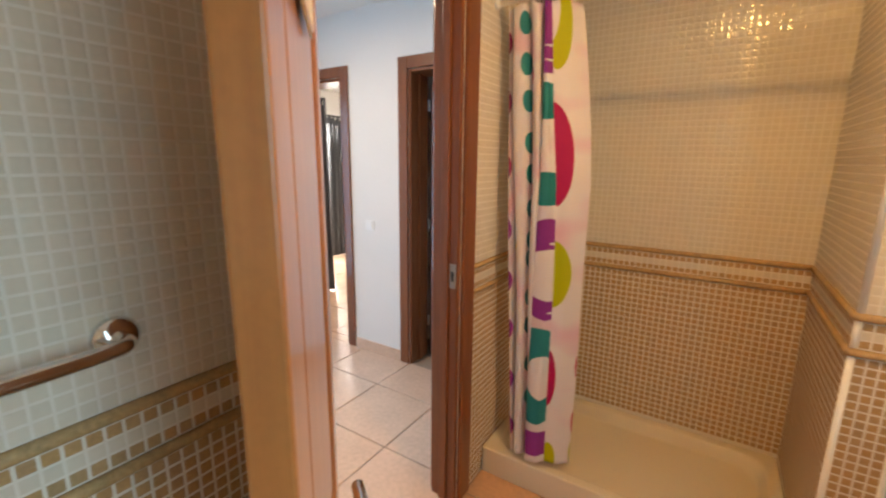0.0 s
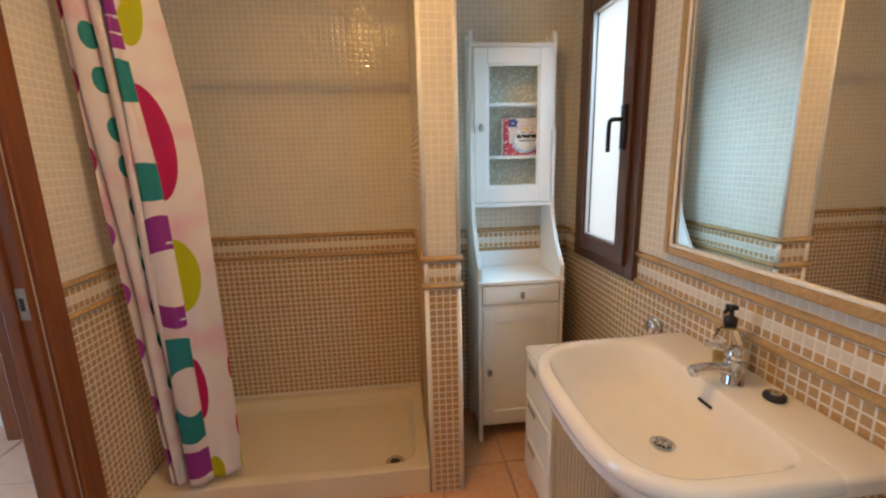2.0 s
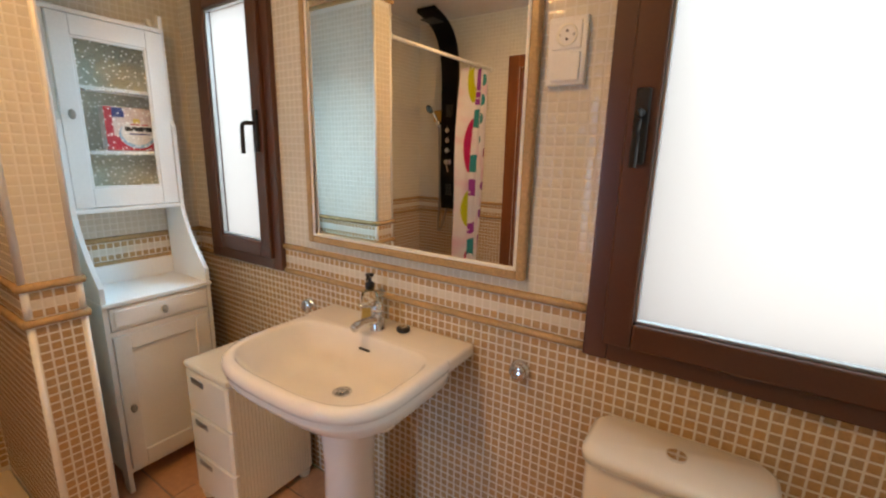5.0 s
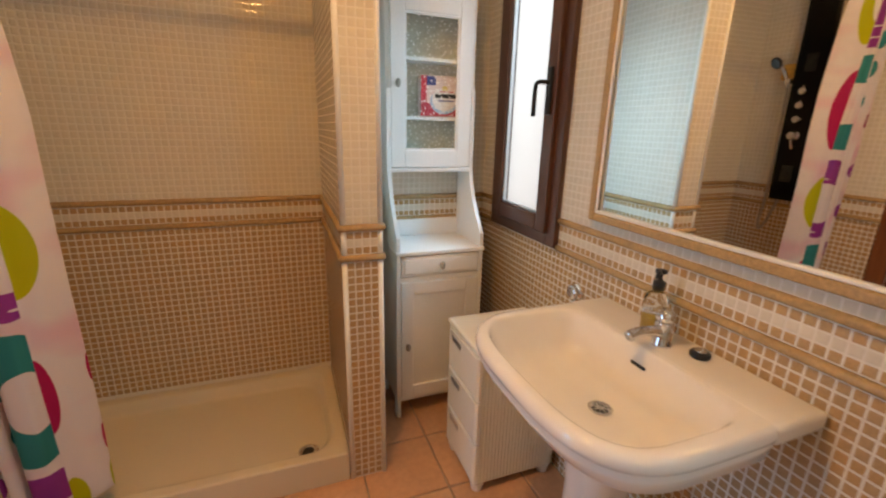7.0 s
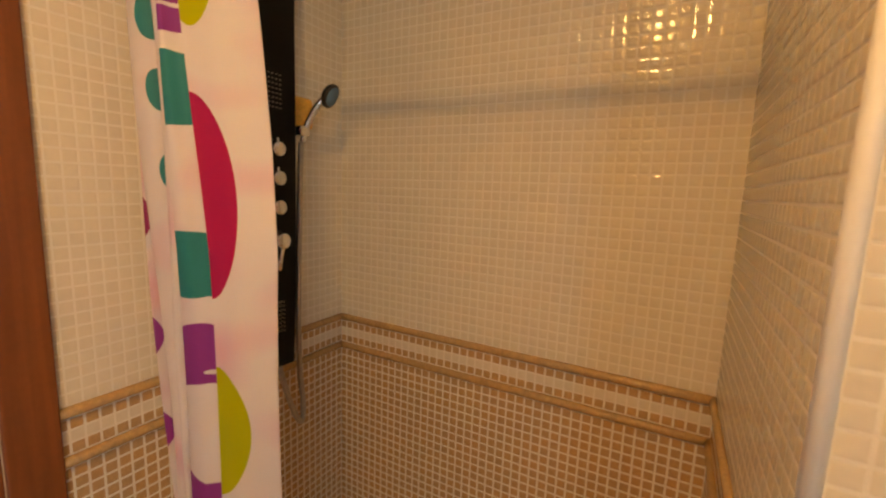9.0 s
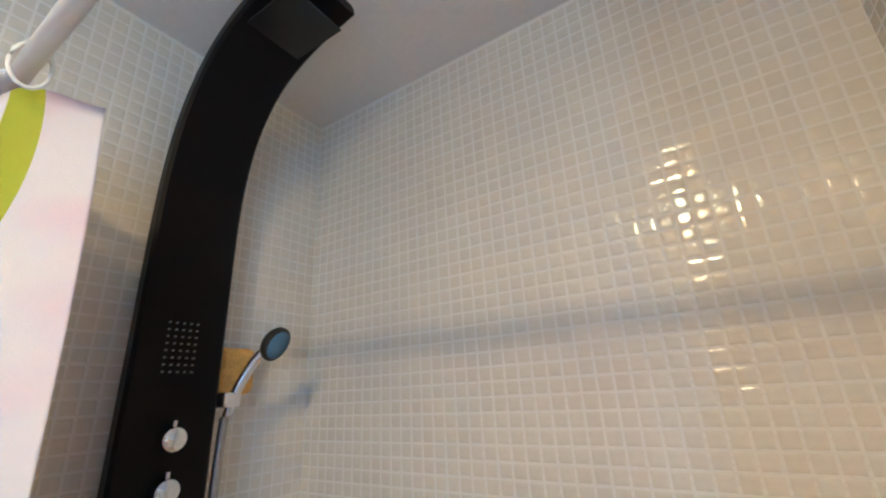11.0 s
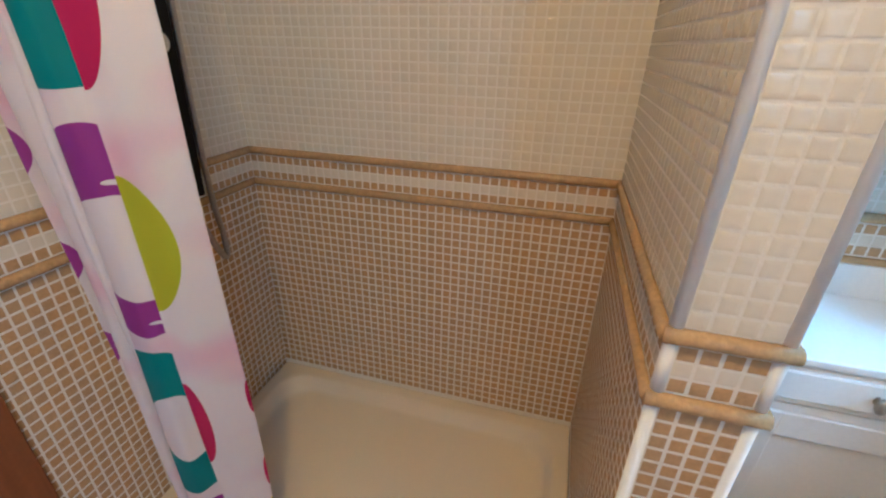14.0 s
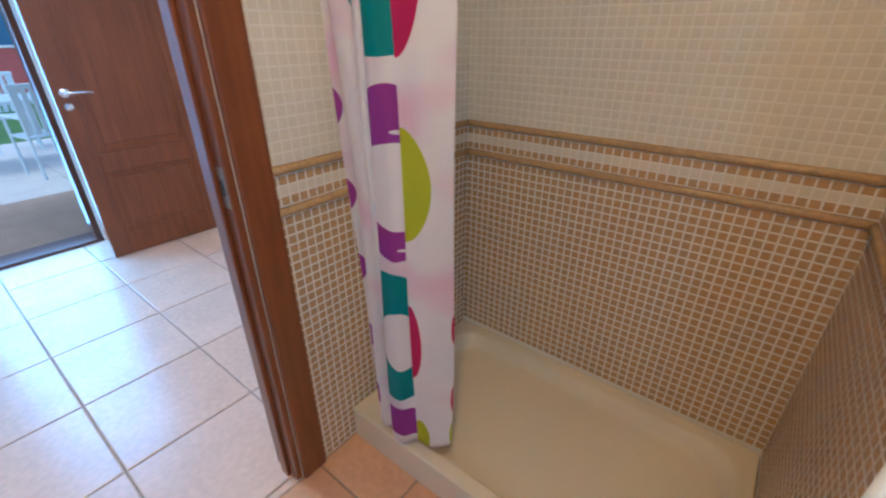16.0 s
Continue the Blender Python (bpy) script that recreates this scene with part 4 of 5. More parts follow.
def hand_shower():
    t = thing("hand_shower", "chrome hand shower with flexible hose", "shower head")
    part("bracket", box(0.040, -0.277, 1.672, 0.085, -0.240, 1.702, 0.006), M["chrome"], t)
    part("handle", tube(spline([(0.070, -0.258, 1.655), (0.078, -0.250, 1.70), (0.098, -0.232, 1.755), (0.122, -0.214, 1.790)], 5), [0.0095] * 6 + [0.0105] * 10), M["chrome"], t, smooth=True)
    part("head", lathe([(0.0, -0.020), (0.014, -0.018), (0.030, -0.008), (0.036, 0.0), (0.036, 0.008), (0.033, 0.010), (0.0, 0.010)], (0.130, -0.208, 1.794), 28, (0.66, 0.20, -0.35)), M["black_plastic"], t, "dark blue-black spray head", True)
    part("spray_face", lathe([(0.0, 0), (0.029, 0), (0.029, 0.002), (0.0, 0.002)], Vector((0.130, -0.208, 1.794)) + Vector((0.66, 0.20, -0.35)).normalized() * 0.0095, 28, (0.66, 0.20, -0.35)), M["outdoor_blue"], t, smooth=True)
    hose = spline([(0.068, -0.262, 1.655), (0.060, -0.264, 1.45), (0.052, -0.266, 1.15), (0.050, -0.262, 0.95), (0.056, -0.255, 0.83), (0.070, -0.275, 0.775), (0.070, -0.305, 0.82), (0.052, -0.330, 0.93), (0.040, -0.335, 0.985)], 9)
    part("hose", tube(hose, 0.0088, 10), M["pewter"], t, "metal hose", True)
    t.location = (0.008, 0.004, 0.003)


hand_shower()
sp = thing("bath_sponge", "yellow bath sponge tucked behind the hand shower", "sponge")
part("sponge_block", box(0.012, -0.272, 1.70, 0.058, -0.185, 1.795, 0.016, 3), M["sponge"], sp)
rod = thing("curtain_rod", "white shower curtain rod", "rod")
part("rail", cyl((0.004, -0.685, 2.083), (1.196, -0.685, 2.072), 0.0115), M["white_trim"], rod, smooth=True)
for x, z, s in ((0.0, 2.083, 1), (1.20, 2.072, -1)):
    part("end_cap", lathe([(0.0, 0), (0.022, 0), (0.022, 0.008), (0.015, 0.018), (0.0, 0.018)], (x, -0.685, z), 24, (s, 0, 0)), M["white_trim"], rod, smooth=True)

FOLDS = [(0.0, -0.655), (0.022, -0.705), (0.044, -0.660), (0.055, -0.712), (0.090, -0.708), (0.112, -0.662), (0.122, -0.715), (0.150, -0.724), (0.163, -0.668), (0.170, -0.724), (0.215, -0.730), (0.240, -0.700), (0.305, -0.690), (0.372, -0.640)]


TOP_FOLDS = [0.0, 0.020, 0.037, 0.045, 0.090, 0.122, 0.132, 0.165, 0.185, 0.190, 0.207, 0.218, 0.295, 0.372]


def curtain_cloth():
    m = bpy.data.materials.new("printed_curtain_cloth")
    m.use_nodes = True
    nd, ln = m.node_tree.nodes, m.node_tree.links
    b = nd["Principled BSDF"]
    b.inputs["Roughness"].default_value = 0.6
    uv = nd.new("ShaderNodeUVMap")
    uv.uv_map = "cloth"
    teal, purple, crimson, lime, white = (0.012, 0.28, 0.30), (0.35, 0.042, 0.36), (0.56, 0.008, 0.12), (0.55, 0.58, 0.012), (0.88, 0.84, 0.87)
    n = nd.new("ShaderNodeTexNoise")
    n.inputs["Scale"].default_value, n.inputs["Detail"].default_value = 6.0, 1.0
    sc = nd.new("ShaderNodeVectorMath")
    sc.operation = "MULTIPLY"
    sc.inputs[1].default_value = (0.04, 1, 1)
    ln.new(uv.outputs[0], sc.inputs[0]), ln.new(sc.outputs[0], n.inputs["Vector"])
    wash = nd.new("ShaderNodeMapRange")
    wash.inputs["From Min"].default_value, wash.inputs["From Max"].default_value = 0.50, 0.72
    ln.new(n.outputs["Fac"], wash.inputs["Value"])
    mx = nd.new("ShaderNodeMix")
    mx.data_type = "RGBA"
    mx.inputs["A"].default_value, mx.inputs["B"].default_value = (*white, 1), (0.86, 0.60, 0.72, 1)
    ln.new(wash.outputs[0], mx.inputs["Factor"])
    last = mx.outputs["Result"]
    split = nd.new("ShaderNodeSeparateXYZ")
    ln.new(uv.outputs[0], split.inputs[0])
    def limit(op, value):
        q = nd.new("ShaderNodeMath")
        q.operation, q.inputs[1].default_value = op, value
        ln.new(split.outputs[0], q.inputs[0])
        return q.outputs[0]
    both = nd.new("ShaderNodeMath")
    both.operation = "MULTIPLY"
    ln.new(limit("GREATER_THAN", 8.35), both.inputs[0]), ln.new(limit("LESS_THAN", 11.0), both.inputs[1])
    strip, wide = both.outputs[0], limit("GREATER_THAN", 11.0)
    def blob(u, z, ru, rz, colour, only=None):
        nonlocal last
        s = nd.new("ShaderNodeVectorMath")
        s.operation = "SUBTRACT"
        s.inputs[1].default_value = (u, z, 0)
        k = nd.new("ShaderNodeVectorMath")
        k.operation = "MULTIPLY"
        k.inputs[1].default_value = (1 / ru, 1 / rz, 0)
        g = nd.new("ShaderNodeVectorMath")
        g.operation = "LENGTH"
        lt = nd.new("ShaderNodeMath")
        lt.operation, lt.inputs[1].default_value = "LESS_THAN", 1.0
        x = nd.new("ShaderNodeMix")
        x.data_type = "RGBA"
        ln.new(uv.outputs[0], s.inputs[0]), ln.new(s.outputs[0], k.inputs[0]), ln.new(k.outputs[0], g.inputs[0]), ln.new(g.outputs["Value"], lt.inputs[0])
        fac = lt.outputs[0]
        if only:
            w = nd.new("ShaderNodeMath")
            w.operation = "MULTIPLY"
            ln.new(fac, w.inputs[0]), ln.new(only, w.inputs[1])
            fac = w.outputs[0]
        ln.new(fac, x.inputs["Factor"]), ln.new(last, x.inputs["A"])
        x.inputs["B"].default_value = (*colour, 1)
        last = x.outputs["Result"]
    # wide flat panel
    blob(11.3, 2.0, 0.95, 0.185, lime, wide), blob(10.85, 2.065, 0.75, 0.15, white, wide)
    blob(11.0, 1.502, 1.12, 0.197, crimson, wide)
    blob(11.0, 1.028, 1.32, 0.138, lime, wide)
    blob(11.0, 0.57, 0.68, 0.13, crimson, wide)
    blob(11.3, 0.19, 0.6, 0.07, lime, wide)
    # narrow strip beside it: rings cut by the fold
    blob(10.3, 1.045, 3.2, 0.212, purple, strip), blob(10.6, 1.024, 2.9, 0.108, white, strip)
    blob(9.9, 0.575, 3.4, 0.222, teal, strip), blob(10.3, 0.573, 1.45, 0.102, white, strip)
    blob(10.9, 1.155, 0.55, 0.005, white, strip), blob(10.9, 0.865, 0.5, 0.004, white, strip)
    for z, r, c in ((1.985, 0.085, purple), (1.872, 0.022, purple), (1.822, 0.022, purple), (1.702, 0.067, teal), (1.373, 0.066, teal), (0.255, 0.061, purple)):
        blob(9.7, z, 4.0, r, c, strip)
    # dots on the gathered folds
    for z, u in ((1.993, 4.2), (1.846, 4.3), (1.71, 4.45), (1.551, 4.6), (1.428, 4.7), (1.288, 4.8), (1.158, 4.85), (1.077, 4.85), (0.909, 4.9), (0.78, 4.9), (0.60, 4.95), (0.44, 4.95)):
        blob(u, z, 0.55, 0.042, teal)
    for z in (1.933, 1.708, 1.456, 1.196, 0.974, 0.755, 0.516, 0.285):
        blob(0.8, z, 0.62, 0.045, purple if z < 1.2 else (0.35, 0.02, 0.14))
    for z in (1.13, 0.92, 0.67, 0.22):
        blob(2.8, z, 0.25, 0.03, lime)
    for z, c in ((0.62, crimson), (0.36, crimson), (0.21, lime)):
        blob(13.0, z, 0.11, 0.05, c)
    for z in (1.80, 1.37, 1.25):
        blob(5.9, z, 0.3, 0.035, crimson)
    ln.new(last, b.inputs["Base Color"])
    weave = nd.new("ShaderNodeTexNoise")
    weave.inputs["Scale"].default_value = 500
    geo = nd.new("ShaderNodeNewGeometry")
    crease = nd.new("ShaderNodeTexNoise")
    crease.inputs["Scale"].default_value, crease.inputs["Detail"].default_value = 14, 3
    ln.new(geo.outputs["Position"], weave.inputs["Vector"]), ln.new(geo.outputs["Position"], crease.inputs["Vector"])
    sm = nd.new("ShaderNodeMath")
    sm.operation = "MULTIPLY_ADD"
    sm.inputs[1].default_value = 4.0
    ln.new(crease.outputs["Fac"], sm.inputs[0]), ln.new(weave.outputs["Fac"], sm.inputs[2])
    bp = nd.new("ShaderNodeBump")
    bp.inputs["Strength"].default_value, bp.inputs["Distance"].default_value = 0.22, 0.003
    ln.new(sm.outputs[0], bp.inputs["Height"]), ln.new(bp.outputs[0], b.inputs["Normal"])
    tr = nd.new("ShaderNodeBsdfTranslucent")
    ln.new(last, tr.inputs["Color"])
    ms = nd.new("ShaderNodeMixShader")
    ms.inputs["Fac"].default_value = 0.35
    ln.new(b.outputs[0], ms.inputs[1]), ln.new(tr.outputs[0], ms.inputs[2])
    ln.new(ms.outputs[0], nd["Material Output"].inputs["Surface"])
    return m


def shower_curtain():
    t = thing("shower_curtain", "white shower curtain printed with teal, purple and lime circles", "curtain")
    line = spline([(a, b, i) for i, (a, b) in enumerate(FOLDS)], 12)
    gathered = spline([(a, b[1], i) for i, (a, b) in enumerate(zip(TOP_FOLDS, FOLDS))], 12)
    bm = bmesh.new()
    lay = bm.loops.layers.uv.new("cloth")
    rows, grid, uvs = 90, [], {}
    for j in range(rows + 1):
        f = j / rows
        z = 2.060 - 1.900 * f
        row = []
        k = min(1, max(0, (f - 0.22) / 0.37))
        for p, g in zip(line, gathered):
            u = p.z
            dx = (p.x * k + g.x * (1 - k)) / 0.372
            sweep = 0.045 + 0.085 * f ** 1.2
            width = 0.315 + 0.038 * min(f / 0.35, 1) ** 0.7 - 0.068 * max(0, (f - 0.35) / 0.65) ** 1.1
            if f < 0.25 and u > 11:
                width -= 0.02 * (1 - f / 0.25) * (u - 11) / 2
            depth = 0.75 + 0.25 * f
            wob = 0.005 * math.sin(5 * f + u * 1.7) * f
            x = sweep + width * dx + wob - 0.042 * f * math.exp(-((u - 8.8) / 1.6) ** 2)
            y = -0.688 + (p.y + 0.688) * depth + 0.02 * f + 0.006 * math.sin(9 * f + u)
            sag = 0.012 * (0.5 - 0.5 * math.cos(2 * math.pi * u / 2.0)) * max(0, 1 - f * 12)
            flat = max(0, u - 11) / 2
            x, y = x - 0.022 * flat, min(y + 0.038 * (1 - f) * flat, -0.60)
            v = bm.verts.new((x, y, z - sag))
            uvs[v] = (u, z)
            row.append(v)
        grid.append(row)
    for a, b in zip(grid, grid[1:]):
        for i in range(len(a) - 1):
            fc = bm.faces.new((a[i], b[i], b[i + 1], a[i + 1]))
            for lp in fc.loops:
                lp[lay].uv = uvs[lp.vert]
    ob = part("cloth", bm, curtain_cloth(), t, smooth=True)
    so = ob.modifiers.new("thickness", "SOLIDIFY")
    so.thickness = 0.0012
    for k in range(7):
        p = line[min(int((k + 0.5) / 7 * len(line)), len(line) - 1)]
        x = 0.045 + 0.315 * p.x / 0.372
        ring = [(x, -0.685 + 0.019 * math.cos(a), 2.067 + 0.030 * math.sin(a)) for a in (2 * math.pi * q / 16 for q in range(17))]
        part("curtain_ring", tube(ring, 0.0025, 6), M["white_trim"], t, "white plastic ring", True)


shower_curtain()

# ---- ceiling fittings and things near the rear wall ----
lampt = thing("ceiling_lamp", "small round ceiling lamp with warm glass", "lamp")
part("lamp_base", lathe([(0.0, 0), (0.095, 0), (0.095, -0.02), (0.085, -0.026), (0.0, -0.026)], (0.9, -1.43, CEIL), 32), M["white_paint"], lampt, smooth=True)
part("diffuser", lathe([(0.085, -0.026), (0.085, -0.045), (0.078, -0.066), (0.055, -0.085), (0.025, -0.093), (0.0, -0.095)], (0.9, -1.43, CEIL), 32), M["lamp"], lampt, "warm lit glass diffuser", True)
hatch = thing("ceiling_hatch", "white square ceiling hatch with raised frame", "hatch")
for b in ((0.23, -1.33, 0.26, -1.0), (0.53, -1.33, 0.56, -1.0), (0.26, -1.33, 0.53, -1.30), (0.26, -1.03, 0.53, -1.0)):
    part("frame", box(b[0], b[1], CEIL - 0.012, b[2], b[3], CEIL, 0.003), M["white_paint"], hatch)
part("cover", box(0.26, -1.30, CEIL - 0.005, 0.53, -1.03, CEIL), M["ceiling"], hatch)


def toilet():
    t = thing("toilet", "white porcelain toilet with cistern below the window", "toilet")
    part("cistern", loft([rounded(1.765, -2.52, 1.955, -2.14, 0.04, z) for z in (0.40, 0.72)] + [rounded(1.775, -2.51, 1.955, -2.15, 0.04, 0.735)]), M["porcelain"], t, smooth=True)
    part("cistern_lid", loft([rounded(1.755, -2.53, 1.958, -2.13, 0.045, 0.735), rounded(1.755, -2.53, 1.958, -2.13, 0.045, 0.755), rounded(1.77, -2.515, 1.95, -2.145, 0.04, 0.765)]), M["porcelain"], t, smooth=True)
    part("button", cyl((1.86, -2.33, 0.763), (1.86, -2.33, 0.772), 0.022), M["chrome"], t)
    rings = [oval(1.66, r * 1.05, r * 0.62, z, 2.4, 40, -2.33) for r, z in ((0.15, 0), (0.14, 0.05), (0.16, 0.2), (0.21, 0.33), (0.235, 0.39))]
    part("bowl", loft(rings), M["porcelain"], t, smooth=True)
    part("seat", loft([oval(1.655, 0.25 * s, 0.185 * s, z, 2.4, 40, -2.33) for s, z in ((0.97, 0.391), (1.0, 0.40), (1.0, 0.415), (0.96, 0.425))]), M["white_plastic"], t, smooth=True)
    t.location.x = XW - 1.965


toilet()
rail = thing("towel_rail", "chrome grab rail on the mosaic wall", "rail")
part("bar", tube(spline([(0.004, -2.072, 1.185), (0.05, -2.072, 1.185), (0.068, -2.097, 1.185), (0.07, -2.2, 1.182), (0.07, -2.62, 1.18), (0.05, -2.66, 1.18), (0.004, -2.66, 1.18)], 5), 0.0125, 14), M["chrome"], rail, smooth=True)
for y in (-2.072, -2.66):
    part("flange", lathe([(0.0, 0), (0.036, 0), (0.036, 0.006), (0.026, 0.016), (0.0, 0.018)], (0.004, y, 1.183), 28, (1, 0, 0)), M["chrome"], rail, smooth=True)

# ---- hall and bedroom ----
hsw = thing("light_switch", "white square light switch on the hall wall", "switch")
part("plate", box(-1.365, -0.010, 0.965, -1.285, 0.0, 1.045, 0.003), M["white_paint"], hsw)
part("rocker", box(-1.352, -0.014, 0.978, -1.298, -0.009, 1.032, 0.002), M["white_paint"], hsw)


def skirting(name, segs):
    for s in segs:
        tagged(part(name, box(*s, 0.003), M["hall_tile"]), "terracotta tile skirting along the hall wall", "skirting", kind="structure")


skirting("baseboard", [(A1 + 0.076, -0.012, 0, B0 - 0.076, 0.0, 0.08), (HX, -0.012, 0, A0 - 0.076, 0.0, 0.08), (BX0, BY1 - 0.012, 0, BX1, BY1, 0.08), (-0.132, REAR, 0, -0.12, DOOR_H - 0.076, 0.08), (HX, -0.69, 0, HX + 0.012, -0.012, 0.08)])


def drape(name, label, x, y, w, z0, z1, along, seed):
    t = thing(name, label, "curtain", "bedroom curtains")
    rnd = random.Random(seed)
    n, rows, rings = 40, 12, []
    ph = rnd.random() * 6
    for j in range(rows + 1):
        f = j / rows
        ring = []
        for i in range(n + 1):
            s = i / n
            o = 0.028 * math.sin(s * 2 * math.pi * 4.5 + ph) + 0.008 * math.sin(s * 17 + f * 3)
            d = (s - 0.5) * w * (0.92 + 0.16 * f)
            ring.append((x + d, y + o, z1 + (z0 - z1) * f) if along == "x" else (x + o, y + d, z1 + (z0 - z1) * f))
        rings.append(ring)
    ob = part("cloth", loft(rings, close=False), M["grey_cloth"], t, smooth=True)
    so = ob.modifiers.new("thickness", "SOLIDIFY")
    so.thickness = 0.003
    for k in range(4):
        s = (k + 0.5) / 4
        d = (s - 0.5) * w * 0.92
        c = Vector((x + d, y, z1 - 0.05)) if along == "x" else Vector((x, y + d, z1 - 0.05))
        part("eyelet", lathe([(0.012, -0.006), (0.022, -0.006), (0.022, 0.006), (0.012, 0.006)], c, 16, (0, 1, 0) if along == "x" else (1, 0, 0)), M["steel"], t)
    return t


drape("bedroom_curtain", "dark grey eyelet curtain hanging by the bedroom door", -2.93, 0.93, 0.34, 0.02, 2.12, "x", 1)
drape("bedroom_curtain", "grey eyelet curtain beside the bright bedroom window", -4.08, 2.33, 0.42, 0.02, 2.12, "y", 2)
drape("bedroom_curtain", "dark grey eyelet curtain beside the bright bedroom window", -4.08, 1.70, 0.24, 0.02, 2.12, "y", 3)
pole = thing("curtain_pole", "dark metal curtain pole in the bedroom", "pole")
part("pole_rod", cyl((-4.08, 1.5, 2.09), (-4.08, 2.75, 2.09), 0.012), M["steel"], pole)
for y in (1.52, 2.73):
    part("pole_bracket", box(BX0, y - 0.01, 2.08, -4.07, y + 0.01, 2.10), M["steel"], pole)
bw = tagged(new("window_3"), "tall brown framed bedroom window", "window", kind="structure")
for b in ((1.65, 0.15, 1.71, 2.15), (2.39, 0.15, 2.45, 2.15), (1.71, 0.15, 2.39, 0.21), (1.71, 2.09, 2.39, 2.15), (1.71, 1.0, 2.39, 1.05)):
    part("window_frame", box(BX0 - 0.1, b[0], b[1], BX0 - 0.03, b[2], b[3], 0.004), M["window_brown"], bw)
art = thing("wall_print", "small yellow and white print on the bedroom wall", "picture")
part("sheet", box(-3.62, BY1 - 0.012, 1.25, -3.22, BY1, 1.75), M["paper_white"], art)
part("yellow_field", box(-3.58, BY1 - 0.016, 1.5, -3.42, BY1 - 0.011, 1.7), M["poster"], art)
part("red_field", box(-3.40, BY1 - 0.016, 1.45, -3.32, BY1 - 0.011, 1.6), M["paper_red"], art)


# Emissive white panel beyond the bedroom window gives its overbright daylight.
hz = bpy.data.materials.new("white_glow")
hz.use_nodes = True
hz.node_tree.nodes["Principled BSDF"].inputs["Emission Color"].default_value = (1.0, 0.97, 0.92, 1)
hz.node_tree.nodes["Principled BSDF"].inputs["Emission Strength"].default_value = 1.3
tagged(part("backdrop", box(-5.3, 1.2, 0.0, -5.2, 3.6, 2.7), hz), "glowing white panel added as daylight outside the bedroom window", "distance", kind="structure")

# ---- terrace and garden ----
def garden_table():
    t = thing("garden_table", "pale rectangular garden table on the terrace", "table")
    x, y = -6.1, -0.55
    part("tabletop", box(x - 0.4, y - 0.9, 0.66, x + 0.4, y + 0.5, 0.70, 0.01), M["garden_metal"], t)
    for dx in (-0.35, 0.35):
        for dy in (-0.82, 0.42):
            part("leg", cyl((x + dx, y + dy, -0.04), (x + dx, y + dy, 0.66), 0.02), M["garden_metal"], t)


def garden_chair(m):
    t = thing("garden_chair", "pale slatted garden chair by the table", "chair", "garden chairs")
    for k in range(5):
        part("seat_slat", box(-0.22, -0.2 + k * 0.085, 0.42, 0.22, -0.2 + k * 0.085 + 0.07, 0.44, 0.004), M["garden_metal"], t)
    for k in range(6):
        part("back_slat", box(-0.2 + k * 0.07, 0.21, 0.46, -0.2 + k * 0.07 + 0.05, 0.23, 0.92, 0.004), M["garden_metal"], t)
    part("top_rail", box(-0.23, 0.2, 0.90, 0.23, 0.24, 0.95, 0.006), M["garden_metal"], t)
    for dx in (-0.21, 0.21):
        part("leg", cyl((dx, -0.2, 0), (dx, -0.2, 0.64), 0.014), M["garden_metal"], t)
        part("leg", cyl((dx, 0.22, 0), (dx, 0.22, 0.92), 0.014), M["garden_metal"], t)
        part("armrest", box(dx - 0.02, -0.22, 0.62, dx + 0.02, 0.22, 0.645, 0.005), M["garden_metal"], t)
    t.matrix_world = m
    return t


garden_table()
gc = garden_chair(pose(-5.3, -0.38, -0.04, 0, 0, -80))
copy_thing(gc, pose(-7.0, -0.4, -0.04, 0, 0, 85))
gw = tagged(part("garden_wall", box(-14.2, -9, -0.12, -14.0, 9, 1.05), M["coral"]), "coral painted garden wall", "wall", kind="structure")
part("coping", box(-14.25, -9, 1.05, -13.95, 9, 1.1), M["plaster"], gw)
tagged(part("backdrop", extrude_outline([(-60, -0.12)] + [(-60 + k * 6, 5.5 + 1.6 * math.sin(k * 1.7) + 0.8 * math.sin(k * 3.9)) for k in range(21)] + [(60, -0.12)], "x", -70, -69), M["outdoor_blue"]), "blue-green wooded hills beyond the garden", "hills", kind="structure")


# ---- mosaic, mouldings and floor tiles ----
PITCH = 0.0279


def tile_arrays(size, height):
    """A pillow-shaped tile about the origin: u, height, v."""
    h = size / 2
    vs = [(x * k, z, y * k) for k, z in ((h, 0.0), (h * 0.85, height - 0.00026), (h * 0.52, height)) for x, y in ((-1, -1), (1, -1), (1, 1), (-1, 1))]
    fs = [(o + i, o + (i + 1) % 4, o + 4 + (i + 1) % 4, o + 4 + i) for o in (0, 4) for i in range(4)] + [(8, 9, 10, 11)]
    return np.array(vs), fs


tile_meshes = {}


def tile_mesh(kind, size, height):
    key = (kind, round(size, 5))
    if key not in tile_meshes:
        vs, fs = tile_arrays(size, height)
        me = bpy.data.meshes.new("tile")
        me.from_pydata(vs.tolist(), [], [tuple(reversed(f)) for f in fs])
        me.materials.append(M[kind + "_ob"])
        tile_meshes[key] = me
    return tile_meshes[key]


